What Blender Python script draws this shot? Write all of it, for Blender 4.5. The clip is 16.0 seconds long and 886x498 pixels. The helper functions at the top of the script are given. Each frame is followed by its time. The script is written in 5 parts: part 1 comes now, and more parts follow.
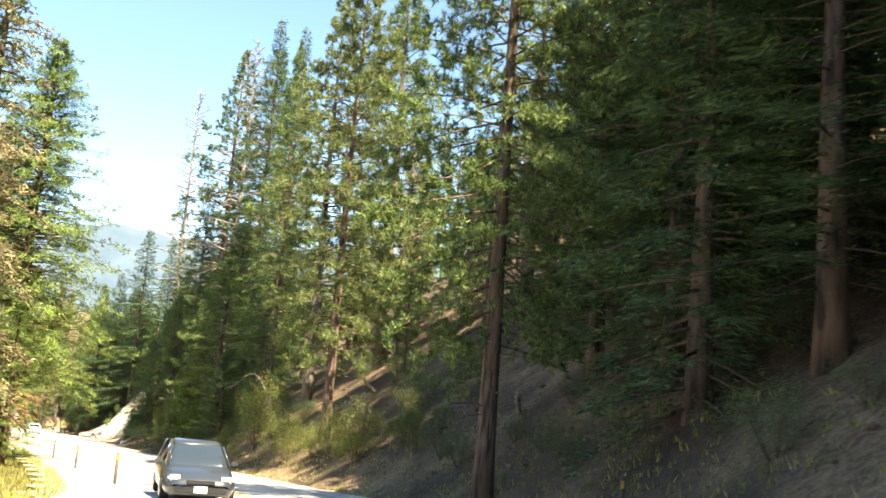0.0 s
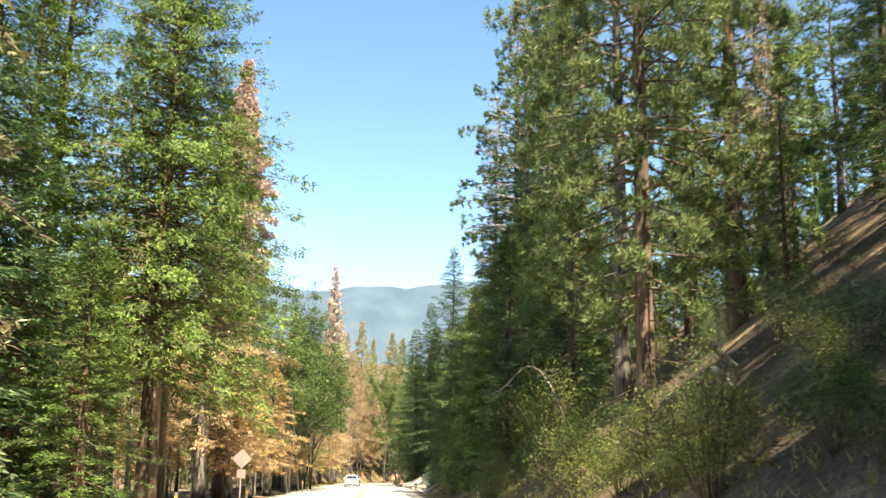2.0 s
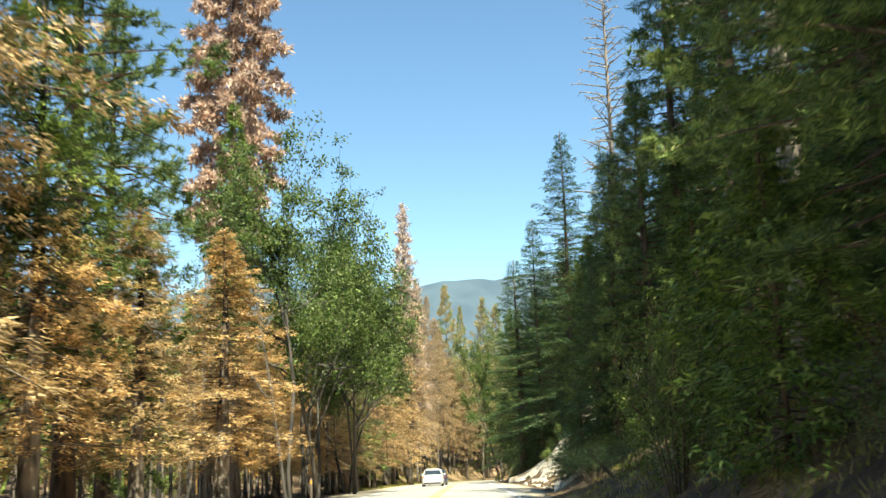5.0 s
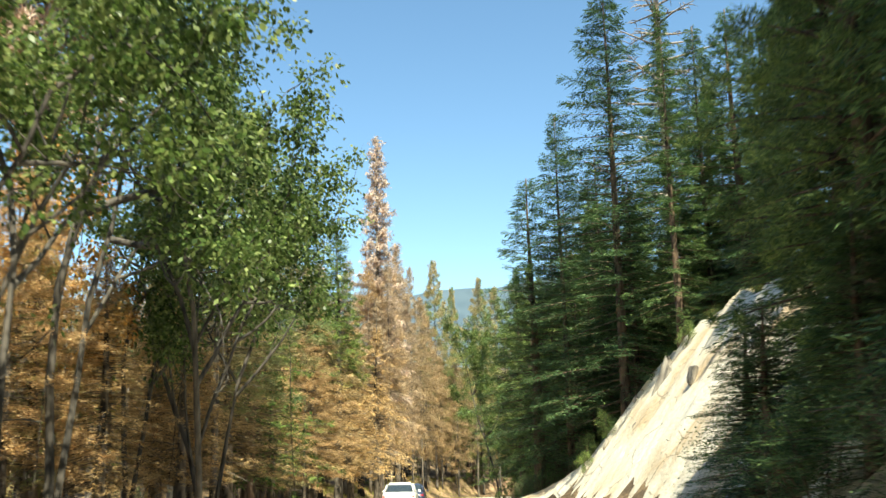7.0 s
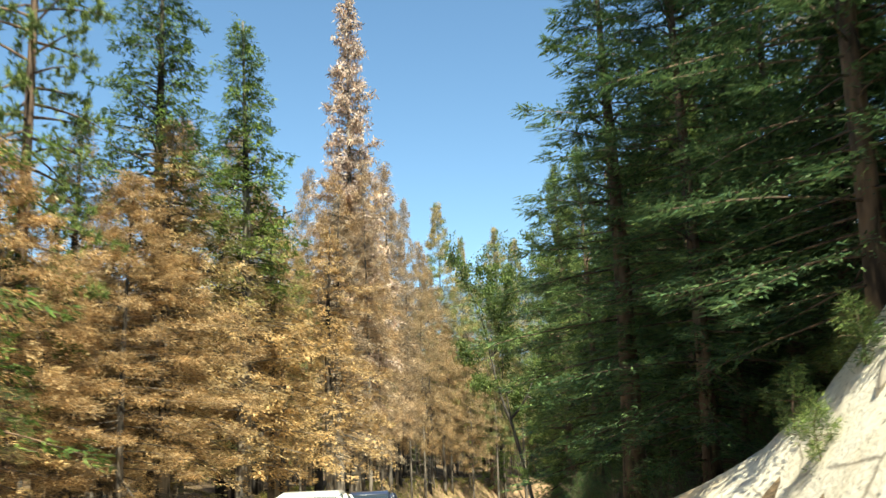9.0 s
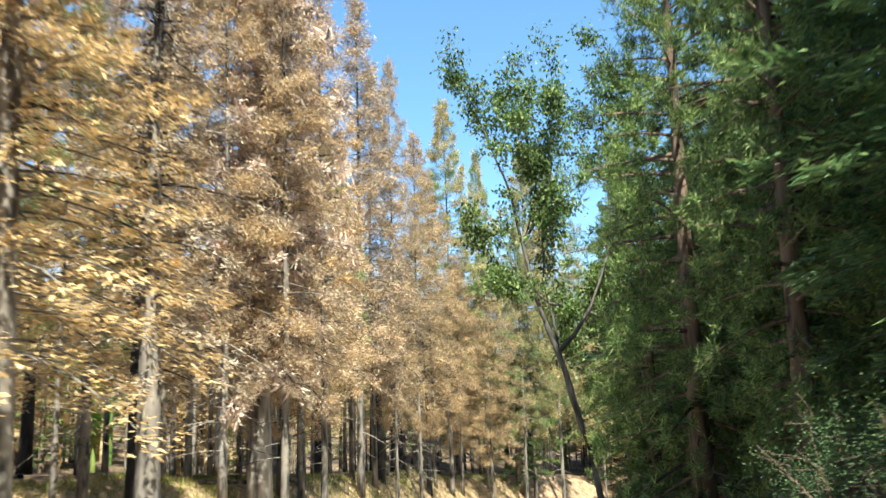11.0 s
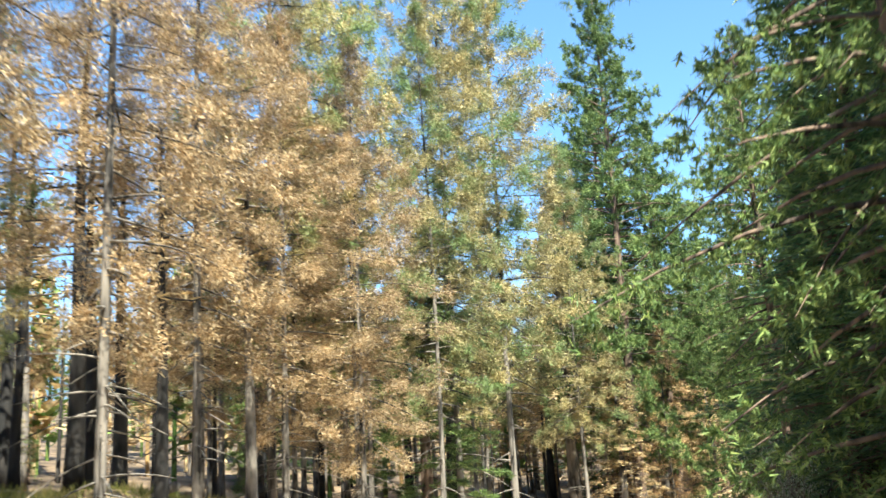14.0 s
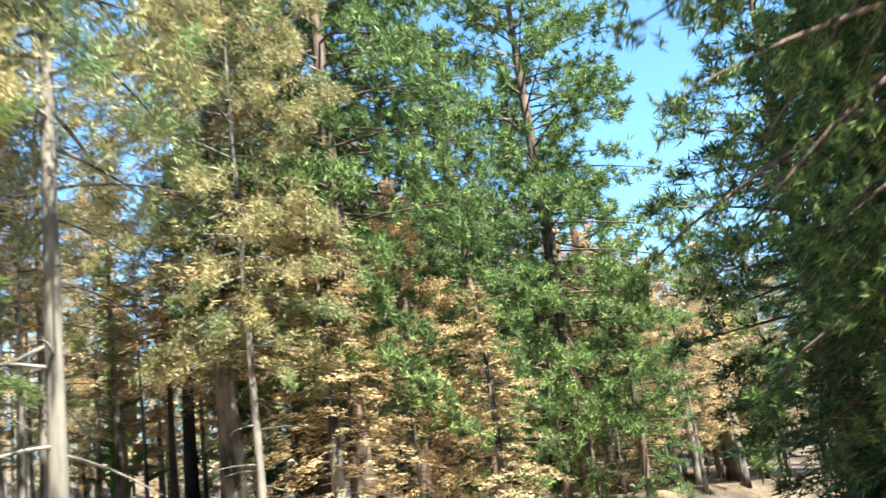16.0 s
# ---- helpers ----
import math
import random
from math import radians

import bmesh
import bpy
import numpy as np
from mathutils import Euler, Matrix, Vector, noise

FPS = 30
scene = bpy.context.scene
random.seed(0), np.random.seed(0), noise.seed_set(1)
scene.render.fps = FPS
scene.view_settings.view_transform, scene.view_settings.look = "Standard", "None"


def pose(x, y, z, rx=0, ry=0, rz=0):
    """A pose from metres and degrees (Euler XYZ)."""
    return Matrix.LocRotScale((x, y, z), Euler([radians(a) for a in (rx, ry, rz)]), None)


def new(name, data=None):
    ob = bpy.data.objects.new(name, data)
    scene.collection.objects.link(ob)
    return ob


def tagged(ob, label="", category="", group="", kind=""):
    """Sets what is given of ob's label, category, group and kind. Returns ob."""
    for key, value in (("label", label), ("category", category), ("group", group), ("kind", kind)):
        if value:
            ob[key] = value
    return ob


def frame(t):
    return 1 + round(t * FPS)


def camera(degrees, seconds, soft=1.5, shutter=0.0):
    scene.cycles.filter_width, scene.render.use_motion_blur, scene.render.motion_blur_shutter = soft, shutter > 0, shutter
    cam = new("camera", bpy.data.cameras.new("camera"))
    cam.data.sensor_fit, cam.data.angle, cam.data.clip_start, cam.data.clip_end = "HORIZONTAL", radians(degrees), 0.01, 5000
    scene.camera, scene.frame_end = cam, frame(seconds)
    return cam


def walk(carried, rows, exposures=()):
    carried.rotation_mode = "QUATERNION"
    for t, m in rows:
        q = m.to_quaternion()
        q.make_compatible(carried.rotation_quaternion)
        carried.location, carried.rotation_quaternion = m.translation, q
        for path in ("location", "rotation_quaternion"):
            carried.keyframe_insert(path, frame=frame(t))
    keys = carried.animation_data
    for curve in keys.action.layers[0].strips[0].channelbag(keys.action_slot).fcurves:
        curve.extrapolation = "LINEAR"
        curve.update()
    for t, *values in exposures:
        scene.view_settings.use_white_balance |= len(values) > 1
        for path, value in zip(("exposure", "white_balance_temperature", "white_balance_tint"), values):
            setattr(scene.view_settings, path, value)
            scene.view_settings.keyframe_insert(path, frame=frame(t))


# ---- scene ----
cam = camera(47.8, 16.0, soft=1.5, shutter=0.2)

# Camera: seconds, place, turn
PATH = [
    (0.0, -0.00, -0.14, 1.50, 99.63, -4.48, 0.68),
    (0.5, 0.53, 6.50, 1.28, 100.62, -3.65, 6.33),
    (1.0, 0.47, 12.40, 0.89, 101.27, -3.04, 11.66),
    (1.5, -0.40, 18.66, 0.59, 101.26, -1.80, 16.83),
    (2.0, -2.05, 24.93, 0.24, 101.13, -1.19, 20.86),
    (2.5, -4.37, 31.26, -0.08, 101.40, -0.75, 23.06),
    (3.0, -7.08, 37.72, -0.42, 101.73, 0.05, 24.10),
    (3.5, -10.02, 44.10, -0.80, 101.93, 0.61, 25.60),
    (4.0, -12.76, 50.25, -1.16, 101.57, 0.44, 26.20),
    (4.5, -15.78, 56.85, -1.46, 101.09, 1.24, 26.58),
    (4.7, -17.15, 59.85, -1.54, 101.05, 1.76, 26.54),
    (6.8, -31.94, 91.90, -2.30, 101.43, 1.47, 25.92),
    (7.0, -33.18, 94.71, -2.47, 101.84, 1.39, 26.09),
    (7.5, -36.59, 102.05, -2.78, 102.65, 2.01, 26.56),
    (8.0, -40.30, 109.95, -2.93, 102.86, 2.27, 26.90),
    (8.5, -44.21, 118.15, -3.04, 102.37, 2.40, 26.73),
    (8.7, -45.67, 121.32, -3.05, 101.99, 2.28, 26.72),
    (10.8, -60.62, 153.43, -4.54, 102.14, 1.50, 28.18),
    (11.0, -62.16, 156.73, -4.60, 102.28, 1.84, 28.13),
    (11.5, -65.74, 164.50, -4.87, 102.36, 2.31, 28.22),
    (12.0, -69.03, 171.91, -5.13, 102.68, 1.96, 29.51),
    (12.5, -72.30, 178.95, -5.40, 102.84, 0.75, 29.85),
    (13.0, -75.64, 186.53, -5.62, 102.72, 1.03, 28.97),
    (13.5, -78.93, 194.52, -5.60, 103.26, 1.44, 26.57),
    (14.0, -81.87, 202.01, -5.85, 104.47, 3.12, 23.52),
    (14.5, -84.69, 209.22, -6.40, 105.23, 3.58, 19.75),
    (15.0, -87.20, 216.76, -6.52, 104.66, 5.08, 15.59),
    (15.5, -89.18, 224.91, -6.98, 104.55, 7.00, 10.95),
    (16.0, -90.66, 232.38, -7.31, 105.42, 7.52, 5.02),
]
# seconds, stops, kelvin, tint
EXPOSURES = [(0.0, 2.15, 8100, 7), (0.6, 1.75, 8000, 5), (1.5, 1.85, 7600, 4), (2.5, 1.5, 7400, 3), (4.0, 1.47, 7300, -4), (4.5, 1.3, 7300, -4), (7.5, 1.35, 7400, -5), (8.7, 1.15, 7300, -4),
             (11.0, 1.63, 6300, -2), (12.5, 1.83, 6050, -2), (13.0, 1.85, 6250, -1), (14.0, 1.9, 6250, -1), (14.5, 2.2, 5950, -2), (15.0, 1.95, 5950, -2), (16.0, 2.2, 6050, -1)]
walk(cam, [(t, pose(*p)) for t, *p in PATH], EXPOSURES)

# ---------------------------------------------------------------- light
SUN_AZ, SUN_EL = 138.0, 56.0  # degrees clockwise from +y, and up
world = bpy.data.worlds.new("sky")
scene.world = world
world.use_nodes = True
wn = world.node_tree.nodes
sky = wn.new("ShaderNodeTexSky")
sky.sky_type = "NISHITA"
sky.sun_disc = False
sky.sun_elevation = radians(SUN_EL)
sky.sun_rotation = radians(SUN_AZ)
sky.altitude = 1800
sky.air_density = 1.0
sky.dust_density = 0.35
sky.ozone_density = 0.4
wn["Background"].inputs["Strength"].default_value = 0.115
rich = wn.new("ShaderNodeHueSaturation")
rich.inputs["Saturation"].default_value = 1.15
world.node_tree.links.new(sky.outputs[0], rich.inputs["Color"])
world.node_tree.links.new(rich.outputs[0], wn["Background"].inputs["Color"])
sun_data = bpy.data.lights.new("sun", "SUN")
sun_data.energy, sun_data.angle, sun_data.color = 5.0, radians(0.6), (1.0, 0.94, 0.84)
sun = new("sun", sun_data)
to_sun = Vector((math.sin(radians(SUN_AZ)) * math.cos(radians(SUN_EL)),
                 math.cos(radians(SUN_AZ)) * math.cos(radians(SUN_EL)), math.sin(radians(SUN_EL))))
sun.matrix_world = Matrix.Translation(to_sun * 400) @ to_sun.to_track_quat("Z", "Y").to_matrix().to_4x4()


# ---------------------------------------------------------------- materials
def material(name, rough=0.8, metal=0.0):
    m = bpy.data.materials.new(name)
    m.use_nodes = True
    b = m.node_tree.nodes["Principled BSDF"]
    b.inputs["Roughness"].default_value = rough
    b.inputs["Metallic"].default_value = metal
    return m, m.node_tree.nodes, m.node_tree.links, b


def ramp(nodes, stops):
    r = nodes.new("ShaderNodeValToRGB")
    e = r.color_ramp.elements
    while len(e) < len(stops):
        e.new(0.5)
    for el, (p, c) in zip(e, stops):
        el.position, el.color = p, (*c, 1)
    return r


def noise_tex(nodes, links, scale, detail=4, coords="Object", stretch=None):
    tc = nodes.new("ShaderNodeTexCoord")
    n = nodes.new("ShaderNodeTexNoise")
    n.inputs["Scale"].default_value, n.inputs["Detail"].default_value = scale, detail
    out = tc.outputs[coords]
    if stretch:
        mp = nodes.new("ShaderNodeMapping")
        mp.inputs["Scale"].default_value = stretch
        links.new(out, mp.inputs[0])
        out = mp.outputs[0]
    links.new(out, n.inputs["Vector"])
    return n


def mix(nodes, links, fac, a, b, kind="MIX"):
    m = nodes.new("ShaderNodeMix")
    m.data_type, m.blend_type = "RGBA", kind
    for sock, val in ((m.inputs[0], fac), (m.inputs[6], a), (m.inputs[7], b)):
        if isinstance(val, (int, float)):
            sock.default_value = val
        elif isinstance(val, tuple):
            sock.default_value = (*val, 1)
        else:
            links.new(val, sock)
    return m.outputs[2]


def bump(nodes, links, height, strength, dist, bsdf):
    b = nodes.new("ShaderNodeBump")
    b.inputs["Strength"].default_value, b.inputs["Distance"].default_value = strength, dist
    links.new(height, b.inputs["Height"])
    links.new(b.outputs[0], bsdf.inputs["Normal"])


def leaf_material(name, dark, mid, light, accent=None, translucent=0.3, rough=0.55, accent_at=0.8):
    """Foliage: colour from leaf to leaf, from clump to clump and from tree to tree; light shines through."""
    m, n, l, b = material(name, rough)
    geo = n.new("ShaderNodeNewGeometry")
    r = ramp(n, ((0.0, dark), (0.5, mid), (1.0, light)))
    l.new(geo.outputs["Random Per Island"], r.inputs[0])
    col = r.outputs[0]
    clump = noise_tex(n, l, 1.9, 3)
    cr = ramp(n, ((0.34, (0.55, 0.55, 0.55)), (0.66, (1.28, 1.26, 1.2))))
    l.new(clump.outputs[0], cr.inputs[0])
    col = mix(n, l, 1.0, col, cr.outputs[0], "MULTIPLY")
    if accent:
        n2 = noise_tex(n, l, 0.45, 3)
        ar = ramp(n, ((accent_at - 0.24, (0, 0, 0)), (accent_at - 0.12, (1, 1, 1))))
        l.new(n2.outputs[0], ar.inputs[0])
        col = mix(n, l, ar.outputs[0], col, accent)
    info = n.new("ShaderNodeObjectInfo")
    tr = ramp(n, ((0.0, (0.78, 0.82, 0.85)), (1.0, (1.2, 1.15, 1.05))))
    l.new(info.outputs["Random"], tr.inputs[0])
    col = mix(n, l, 1.0, col, tr.outputs[0], "MULTIPLY")
    l.new(col, b.inputs["Base Color"])
    b.inputs["Specular IOR Level"].default_value = 0.22
    t = n.new("ShaderNodeBsdfTranslucent")
    l.new(col, t.inputs["Color"])
    ms = n.new("ShaderNodeMixShader")
    ms.inputs[0].default_value = translucent
    l.new(b.outputs[0], ms.inputs[1])
    l.new(t.outputs[0], ms.inputs[2])
    l.new(ms.outputs[0], n["Material Output"].inputs[0])
    return m


def scorched_material(name, green, gold, level, blend):
    """Sprays scorched to gold from the ground up to about level metres, ragged where the fire stopped."""
    m = leaf_material(name, *green, translucent=0.3)
    n, l = m.node_tree.nodes, m.node_tree.links
    geo = next(k for k in n if k.bl_idname == "ShaderNodeNewGeometry")
    live = geo.outputs["Random Per Island"].links[0].to_node
    dead = ramp(n, tuple(zip((0.0, 0.5, 1.0), gold)))
    l.new(geo.outputs["Random Per Island"], dead.inputs[0])
    tc, sep, lump, add, cut = (n.new("ShaderNode" + k) for k in ("TexCoord", "SeparateXYZ", "TexNoise", "Math", "MapRange"))
    l.new(tc.outputs["Object"], sep.inputs[0])
    l.new(tc.outputs["Object"], lump.inputs["Vector"])
    lump.inputs["Scale"].default_value = 0.4
    add.operation = "MULTIPLY_ADD"
    l.new(lump.outputs[0], add.inputs[0])
    add.inputs[1].default_value = -14.0
    l.new(sep.outputs["Z"], add.inputs[2])
    cut.inputs["From Min"].default_value, cut.inputs["From Max"].default_value = level - 7 - blend, level - 7 + blend
    l.new(add.outputs[0], cut.inputs["Value"])
    users = [k.to_socket for k in live.outputs[0].links]
    col = mix(n, l, cut.outputs[0], dead.outputs[0], live.outputs[0])
    for sock in users:
        l.new(col, sock)
    return m


def bark_material(name, furrow, plate, char=0.0):
    m, n, l, b = material(name, 0.92)
    a = noise_tex(n, l, 5.0, 6, stretch=(1.0, 1.0, 0.16))
    r = ramp(n, ((0.36, furrow), (0.5, plate), (0.72, tuple(min(1, c * 1.5) for c in plate))))
    l.new(a.outputs[0], r.inputs[0])
    col = r.outputs[0]
    g = noise_tex(n, l, 0.8, 4)
    gr = ramp(n, ((0.3, (0.65, 0.65, 0.66)), (0.7, (1.2, 1.17, 1.12))))
    l.new(g.outputs[0], gr.inputs[0])
    col = mix(n, l, 1.0, col, gr.outputs[0], "MULTIPLY")
    if char:
        c = noise_tex(n, l, 0.7, 5, stretch=(1.0, 1.0, 0.3))
        rr = ramp(n, ((0.62 - char * 0.3, (0, 0, 0)), (0.70 - char * 0.3, (1, 1, 1))))
        l.new(c.outputs[0], rr.inputs[0])
        col = mix(n, l, rr.outputs[0], col, (0.018, 0.016, 0.015))
    l.new(col, b.inputs["Base Color"])
    bump(n, l, a.outputs[0], 0.9, 0.05, b)
    return m


M_PINE = leaf_material("pine needles", (0.05, 0.095, 0.034), (0.135, 0.205, 0.07), (0.31, 0.38, 0.13), translucent=0.24)
M_PINE_YELLOW = leaf_material("yellowing pine needles", (0.085, 0.13, 0.045), (0.19, 0.24, 0.085), (0.34, 0.365, 0.15), (0.30, 0.25, 0.09), accent_at=0.9, translucent=0.24)
M_FIR = leaf_material("fir needles", (0.045, 0.095, 0.045), (0.105, 0.185, 0.078), (0.22, 0.31, 0.12), translucent=0.24)
M_CEDAR = leaf_material("cedar sprays", (0.058, 0.105, 0.026), (0.14, 0.22, 0.052), (0.28, 0.36, 0.10), (0.36, 0.27, 0.08), accent_at=0.9, translucent=0.24)
M_GOLD = leaf_material("dead golden needles", (0.30, 0.19, 0.085), (0.55, 0.385, 0.19), (0.80, 0.62, 0.38), (0.34, 0.30, 0.12), accent_at=0.88, translucent=0.31)
M_RUST = leaf_material("dead rust needles", (0.30, 0.195, 0.125), (0.51, 0.37, 0.25), (0.72, 0.585, 0.43), translucent=0.29)
M_PINK = leaf_material("faded needles", (0.40, 0.25, 0.19), (0.64, 0.45, 0.36), (0.80, 0.64, 0.55), translucent=0.27)
M_PALE_PINK = leaf_material("bleached needles", (0.40, 0.29, 0.25), (0.62, 0.49, 0.43), (0.78, 0.67, 0.61), translucent=0.27)
M_STRAW = leaf_material("dead straw needles", (0.27, 0.165, 0.085), (0.50, 0.345, 0.19), (0.74, 0.575, 0.37), translucent=0.31)
M_OLIVE = leaf_material("olive gold needles", (0.22, 0.185, 0.085), (0.41, 0.345, 0.165), (0.62, 0.52, 0.29), (0.20, 0.27, 0.11), accent_at=0.72, translucent=0.29)
M_OAK = leaf_material("oak leaves", (0.045, 0.085, 0.022), (0.115, 0.18, 0.05), (0.29, 0.35, 0.14), translucent=0.38, rough=0.38)
M_OAK_DEAD = leaf_material("scorched oak leaves", (0.25, 0.12, 0.03), (0.46, 0.26, 0.08), (0.60, 0.38, 0.14), translucent=0.24)
M_SHRUB = leaf_material("shrub leaves", (0.075, 0.12, 0.03), (0.17, 0.22, 0.055), (0.32, 0.34, 0.12), (0.33, 0.27, 0.10), translucent=0.27)
M_BUSH = leaf_material("bush leaves", (0.05, 0.11, 0.02), (0.12, 0.22, 0.035), (0.24, 0.36, 0.07), translucent=0.27)
M_PALE = leaf_material("pale leaves", (0.30, 0.34, 0.25), (0.46, 0.50, 0.40), (0.62, 0.66, 0.56), translucent=0.24)
M_GRASS = leaf_material("grass blades", (0.13, 0.16, 0.035), (0.28, 0.29, 0.08), (0.48, 0.43, 0.18), (0.50, 0.40, 0.18), translucent=0.27)
M_SCORCHED = scorched_material("half-scorched cedar sprays", ((0.058, 0.105, 0.026), (0.14, 0.22, 0.052), (0.28, 0.36, 0.10)),
                               ((0.30, 0.185, 0.08), (0.56, 0.38, 0.18), (0.80, 0.60, 0.35)), 11.0, 1.5)
M_BARK = bark_material("pine bark", (0.035, 0.024, 0.018), (0.15, 0.10, 0.072))
M_BARK_OAK = bark_material("dark oak bark", (0.022, 0.02, 0.018), (0.085, 0.075, 0.066))
M_BARK_RED = bark_material("red pine bark", (0.04, 0.026, 0.018), (0.175, 0.115, 0.082))
M_BARK_BURNT = bark_material("scorched bark", (0.03, 0.026, 0.023), (0.20, 0.172, 0.145), 0.40)
M_BARK_BLACK = bark_material("charred bark", (0.010, 0.009, 0.008), (0.045, 0.038, 0.033), 0.6)
M_BARK_GREY = bark_material("grey bark", (0.07, 0.062, 0.055), (0.28, 0.25, 0.22), 0.30)
M_DEADWOOD = bark_material("weathered dead wood", (0.11, 0.093, 0.08), (0.27, 0.235, 0.205))


# ---------------------------------------------------------------- the road's line and the lie of the land
def road_line():
    """Points about a metre apart along the camera's lane, prolonged behind and ahead, with heights."""
    p = np.array([r[1:4] for r in PATH])
    s = np.r_[0, np.cumsum(np.hypot(*np.diff(p[:, :2], axis=0).T))]
    fx, fy = np.polyfit(s, p[:, 0], 7), np.polyfit(s, p[:, 1], 7)
    fz = np.polyfit(s, p[:, 2], 4)
    m = np.arange(0, s[-1], 1.0)
    x, y, z = np.polyval(fx, m), np.polyval(fy, m), np.polyval(fz, m) - 1.1
    back = np.arange(-70, 0, 1.0)
    h0 = math.atan2(y[4] - y[0], x[4] - x[0])
    turn_in = np.radians(np.clip(-back, 0, 60) * 0.35)
    bx, by = [x[0]], [y[0]]
    for a in turn_in[::-1]:
        bx.append(bx[-1] - math.cos(h0 - a))
        by.append(by[-1] - math.sin(h0 - a))
    bz = z[0] + 0.03 * -back
    h1 = math.atan2(y[-1] - y[-5], x[-1] - x[-5])
    ex, ey, ez = [x[-1]], [y[-1]], [z[-1]]
    for i in range(170):
        h1 -= radians(0.95) if i < 60 else 0.0
        ex.append(ex[-1] + math.cos(h1))
        ey.append(ey[-1] + math.sin(h1))
        ez.append(ez[-1] - 0.033)
    line = np.c_[np.r_[bx[:0:-1], x, ex[1:]], np.r_[by[:0:-1], y, ey[1:]], np.r_[bz, z, ez[1:]]]
    return line, np.arange(len(line)) - 70.0


LINE, LINE_S = road_line()
TAN = np.gradient(LINE[:, :2], axis=0)
TAN /= np.hypot(*TAN.T)[:, None]


def locate(x, y):
    """Metres along the lane, metres to its right, and the road's height there, for arrays of places."""
    x, y = np.atleast_1d(np.asarray(x, float)), np.atleast_1d(np.asarray(y, float))
    best = np.empty(len(x), int)
    for a in range(0, len(x), 20000):
        q = (x[a:a + 20000, None] - LINE[None, :, 0]) ** 2 + (y[a:a + 20000, None] - LINE[None, :, 1]) ** 2
        best[a:a + 20000] = q.argmin(1)
    dx, dy = x - LINE[best, 0], y - LINE[best, 1]
    t = TAN[best]
    along = dx * t[:, 0] + dy * t[:, 1]
    side = dx * t[:, 1] - dy * t[:, 0]
    far = np.hypot(dx, dy)
    d = np.where(far > np.abs(side) + 0.8, np.sign(side + 1e-9) * far, side)
    return LINE_S[best] + along, d, LINE[best, 2] - 0.033 * along


def step(a, b, v):
    u = np.clip((v - a) / (b - a), 0, 1)
    return u * u * (3 - 2 * u)


def wave(x, y):
    return (np.sin(x * 0.31 + 1.7 * np.sin(y * 0.13)) * np.sin(y * 0.27 + 1.3 * np.sin(x * 0.17))
            + 0.5 * np.sin(x * 0.83 + y * 0.41) * np.sin(y * 0.71 - x * 0.29 + 1.0))


def cut_foot(s):
    """How far from the lane the bare cut's foot lies."""
    return np.interp(s, [110, 118, 126, 148, 158, 164], [3.8, 4.6, 5.6, 5.8, 5.2, 4.0])


def cut_top(s):
    return np.interp(s, [110, 116, 122, 128, 134, 140, 148, 156, 163], [1.5, 2.8, 4.0, 5.6, 7.2, 8.2, 8.6, 7.4, 3.0])


def land(x, y):
    x, y = np.atleast_1d(np.asarray(x, float)), np.atleast_1d(np.asarray(y, float))
    s, d, z = locate(x, y)
    # the hill on one side of the road
    k = np.interp(s, [-40, 0, 70, 92, 104, 126, 140, 165, 200, 260], [0.6, 0.86, 0.86, 0.7, 0.65, 0.7, 0.6, 0.4, 0.3, 0.22])
    e = np.maximum(d - 3.1, 0)
    up = k * (e - 0.8 * (1 - np.exp(-e / 0.8)))
    up = np.where(up > 24, 24 + (up - 24) * 0.35, up)
    # the bare cut in the hill
    cut = step(112, 118, s) * (1 - step(157, 164, s))
    face = 1.3 * np.maximum(d - cut_foot(s), 0)
    top = cut_top(s)
    up = up * (1 - cut) + cut * (np.minimum(face, top) + np.maximum(up - top, 0) * (face > top) * 0.8)
    # the flat side, with a low bank round the far bend
    f = np.maximum(-d - 6.6, 0)
    flat = -0.25 * step(0, 2, f) + 0.35 * step(4, 14, f) + (0.05 + 0.07 * step(140, 175, s)) * np.maximum(f - 16, 0)
    bank = step(176, 196, s) * (np.interp(s, [196, 215, 245, 300], [1.9, 2.2, 3.1, 3.2]) * step(0.9, 5.2, f) + 0.02 * f)
    h = np.where(d > 0, up, flat + bank)
    off = np.maximum(np.abs(d + 1.9) - 4.6, 0)
    rough = 0.16 * wave(x, y) * step(0, 4, off) + 0.5 * wave(x * 0.23, y * 0.23) * step(6, 20, off)
    rough = rough + cut * step(6.0, 7.5, d) * (0.12 * np.sin(s * 1.1 + d * 0.7) * np.sin(d * 0.9) + 0.05 * np.sin(s * 3.1))
    inside = np.where(off <= 0.25, -0.12, 0.0)
    far = np.hypot(x + 50, y - 120)
    return z + h + rough + inside - 0.02 * np.maximum(far - 330, 0)


def ground(x, y):
    return float(land([x], [y])[0])


def at_line(s, d):
    """The place d metres to the right of the lane, s metres along it, and the way it runs."""
    i = int(np.clip(round(s) + 70, 0, len(LINE) - 1))
    t = TAN[i]
    return LINE[i, 0] + t[1] * d, LINE[i, 1] - t[0] * d, LINE[i, 2], math.atan2(-t[0], t[1])


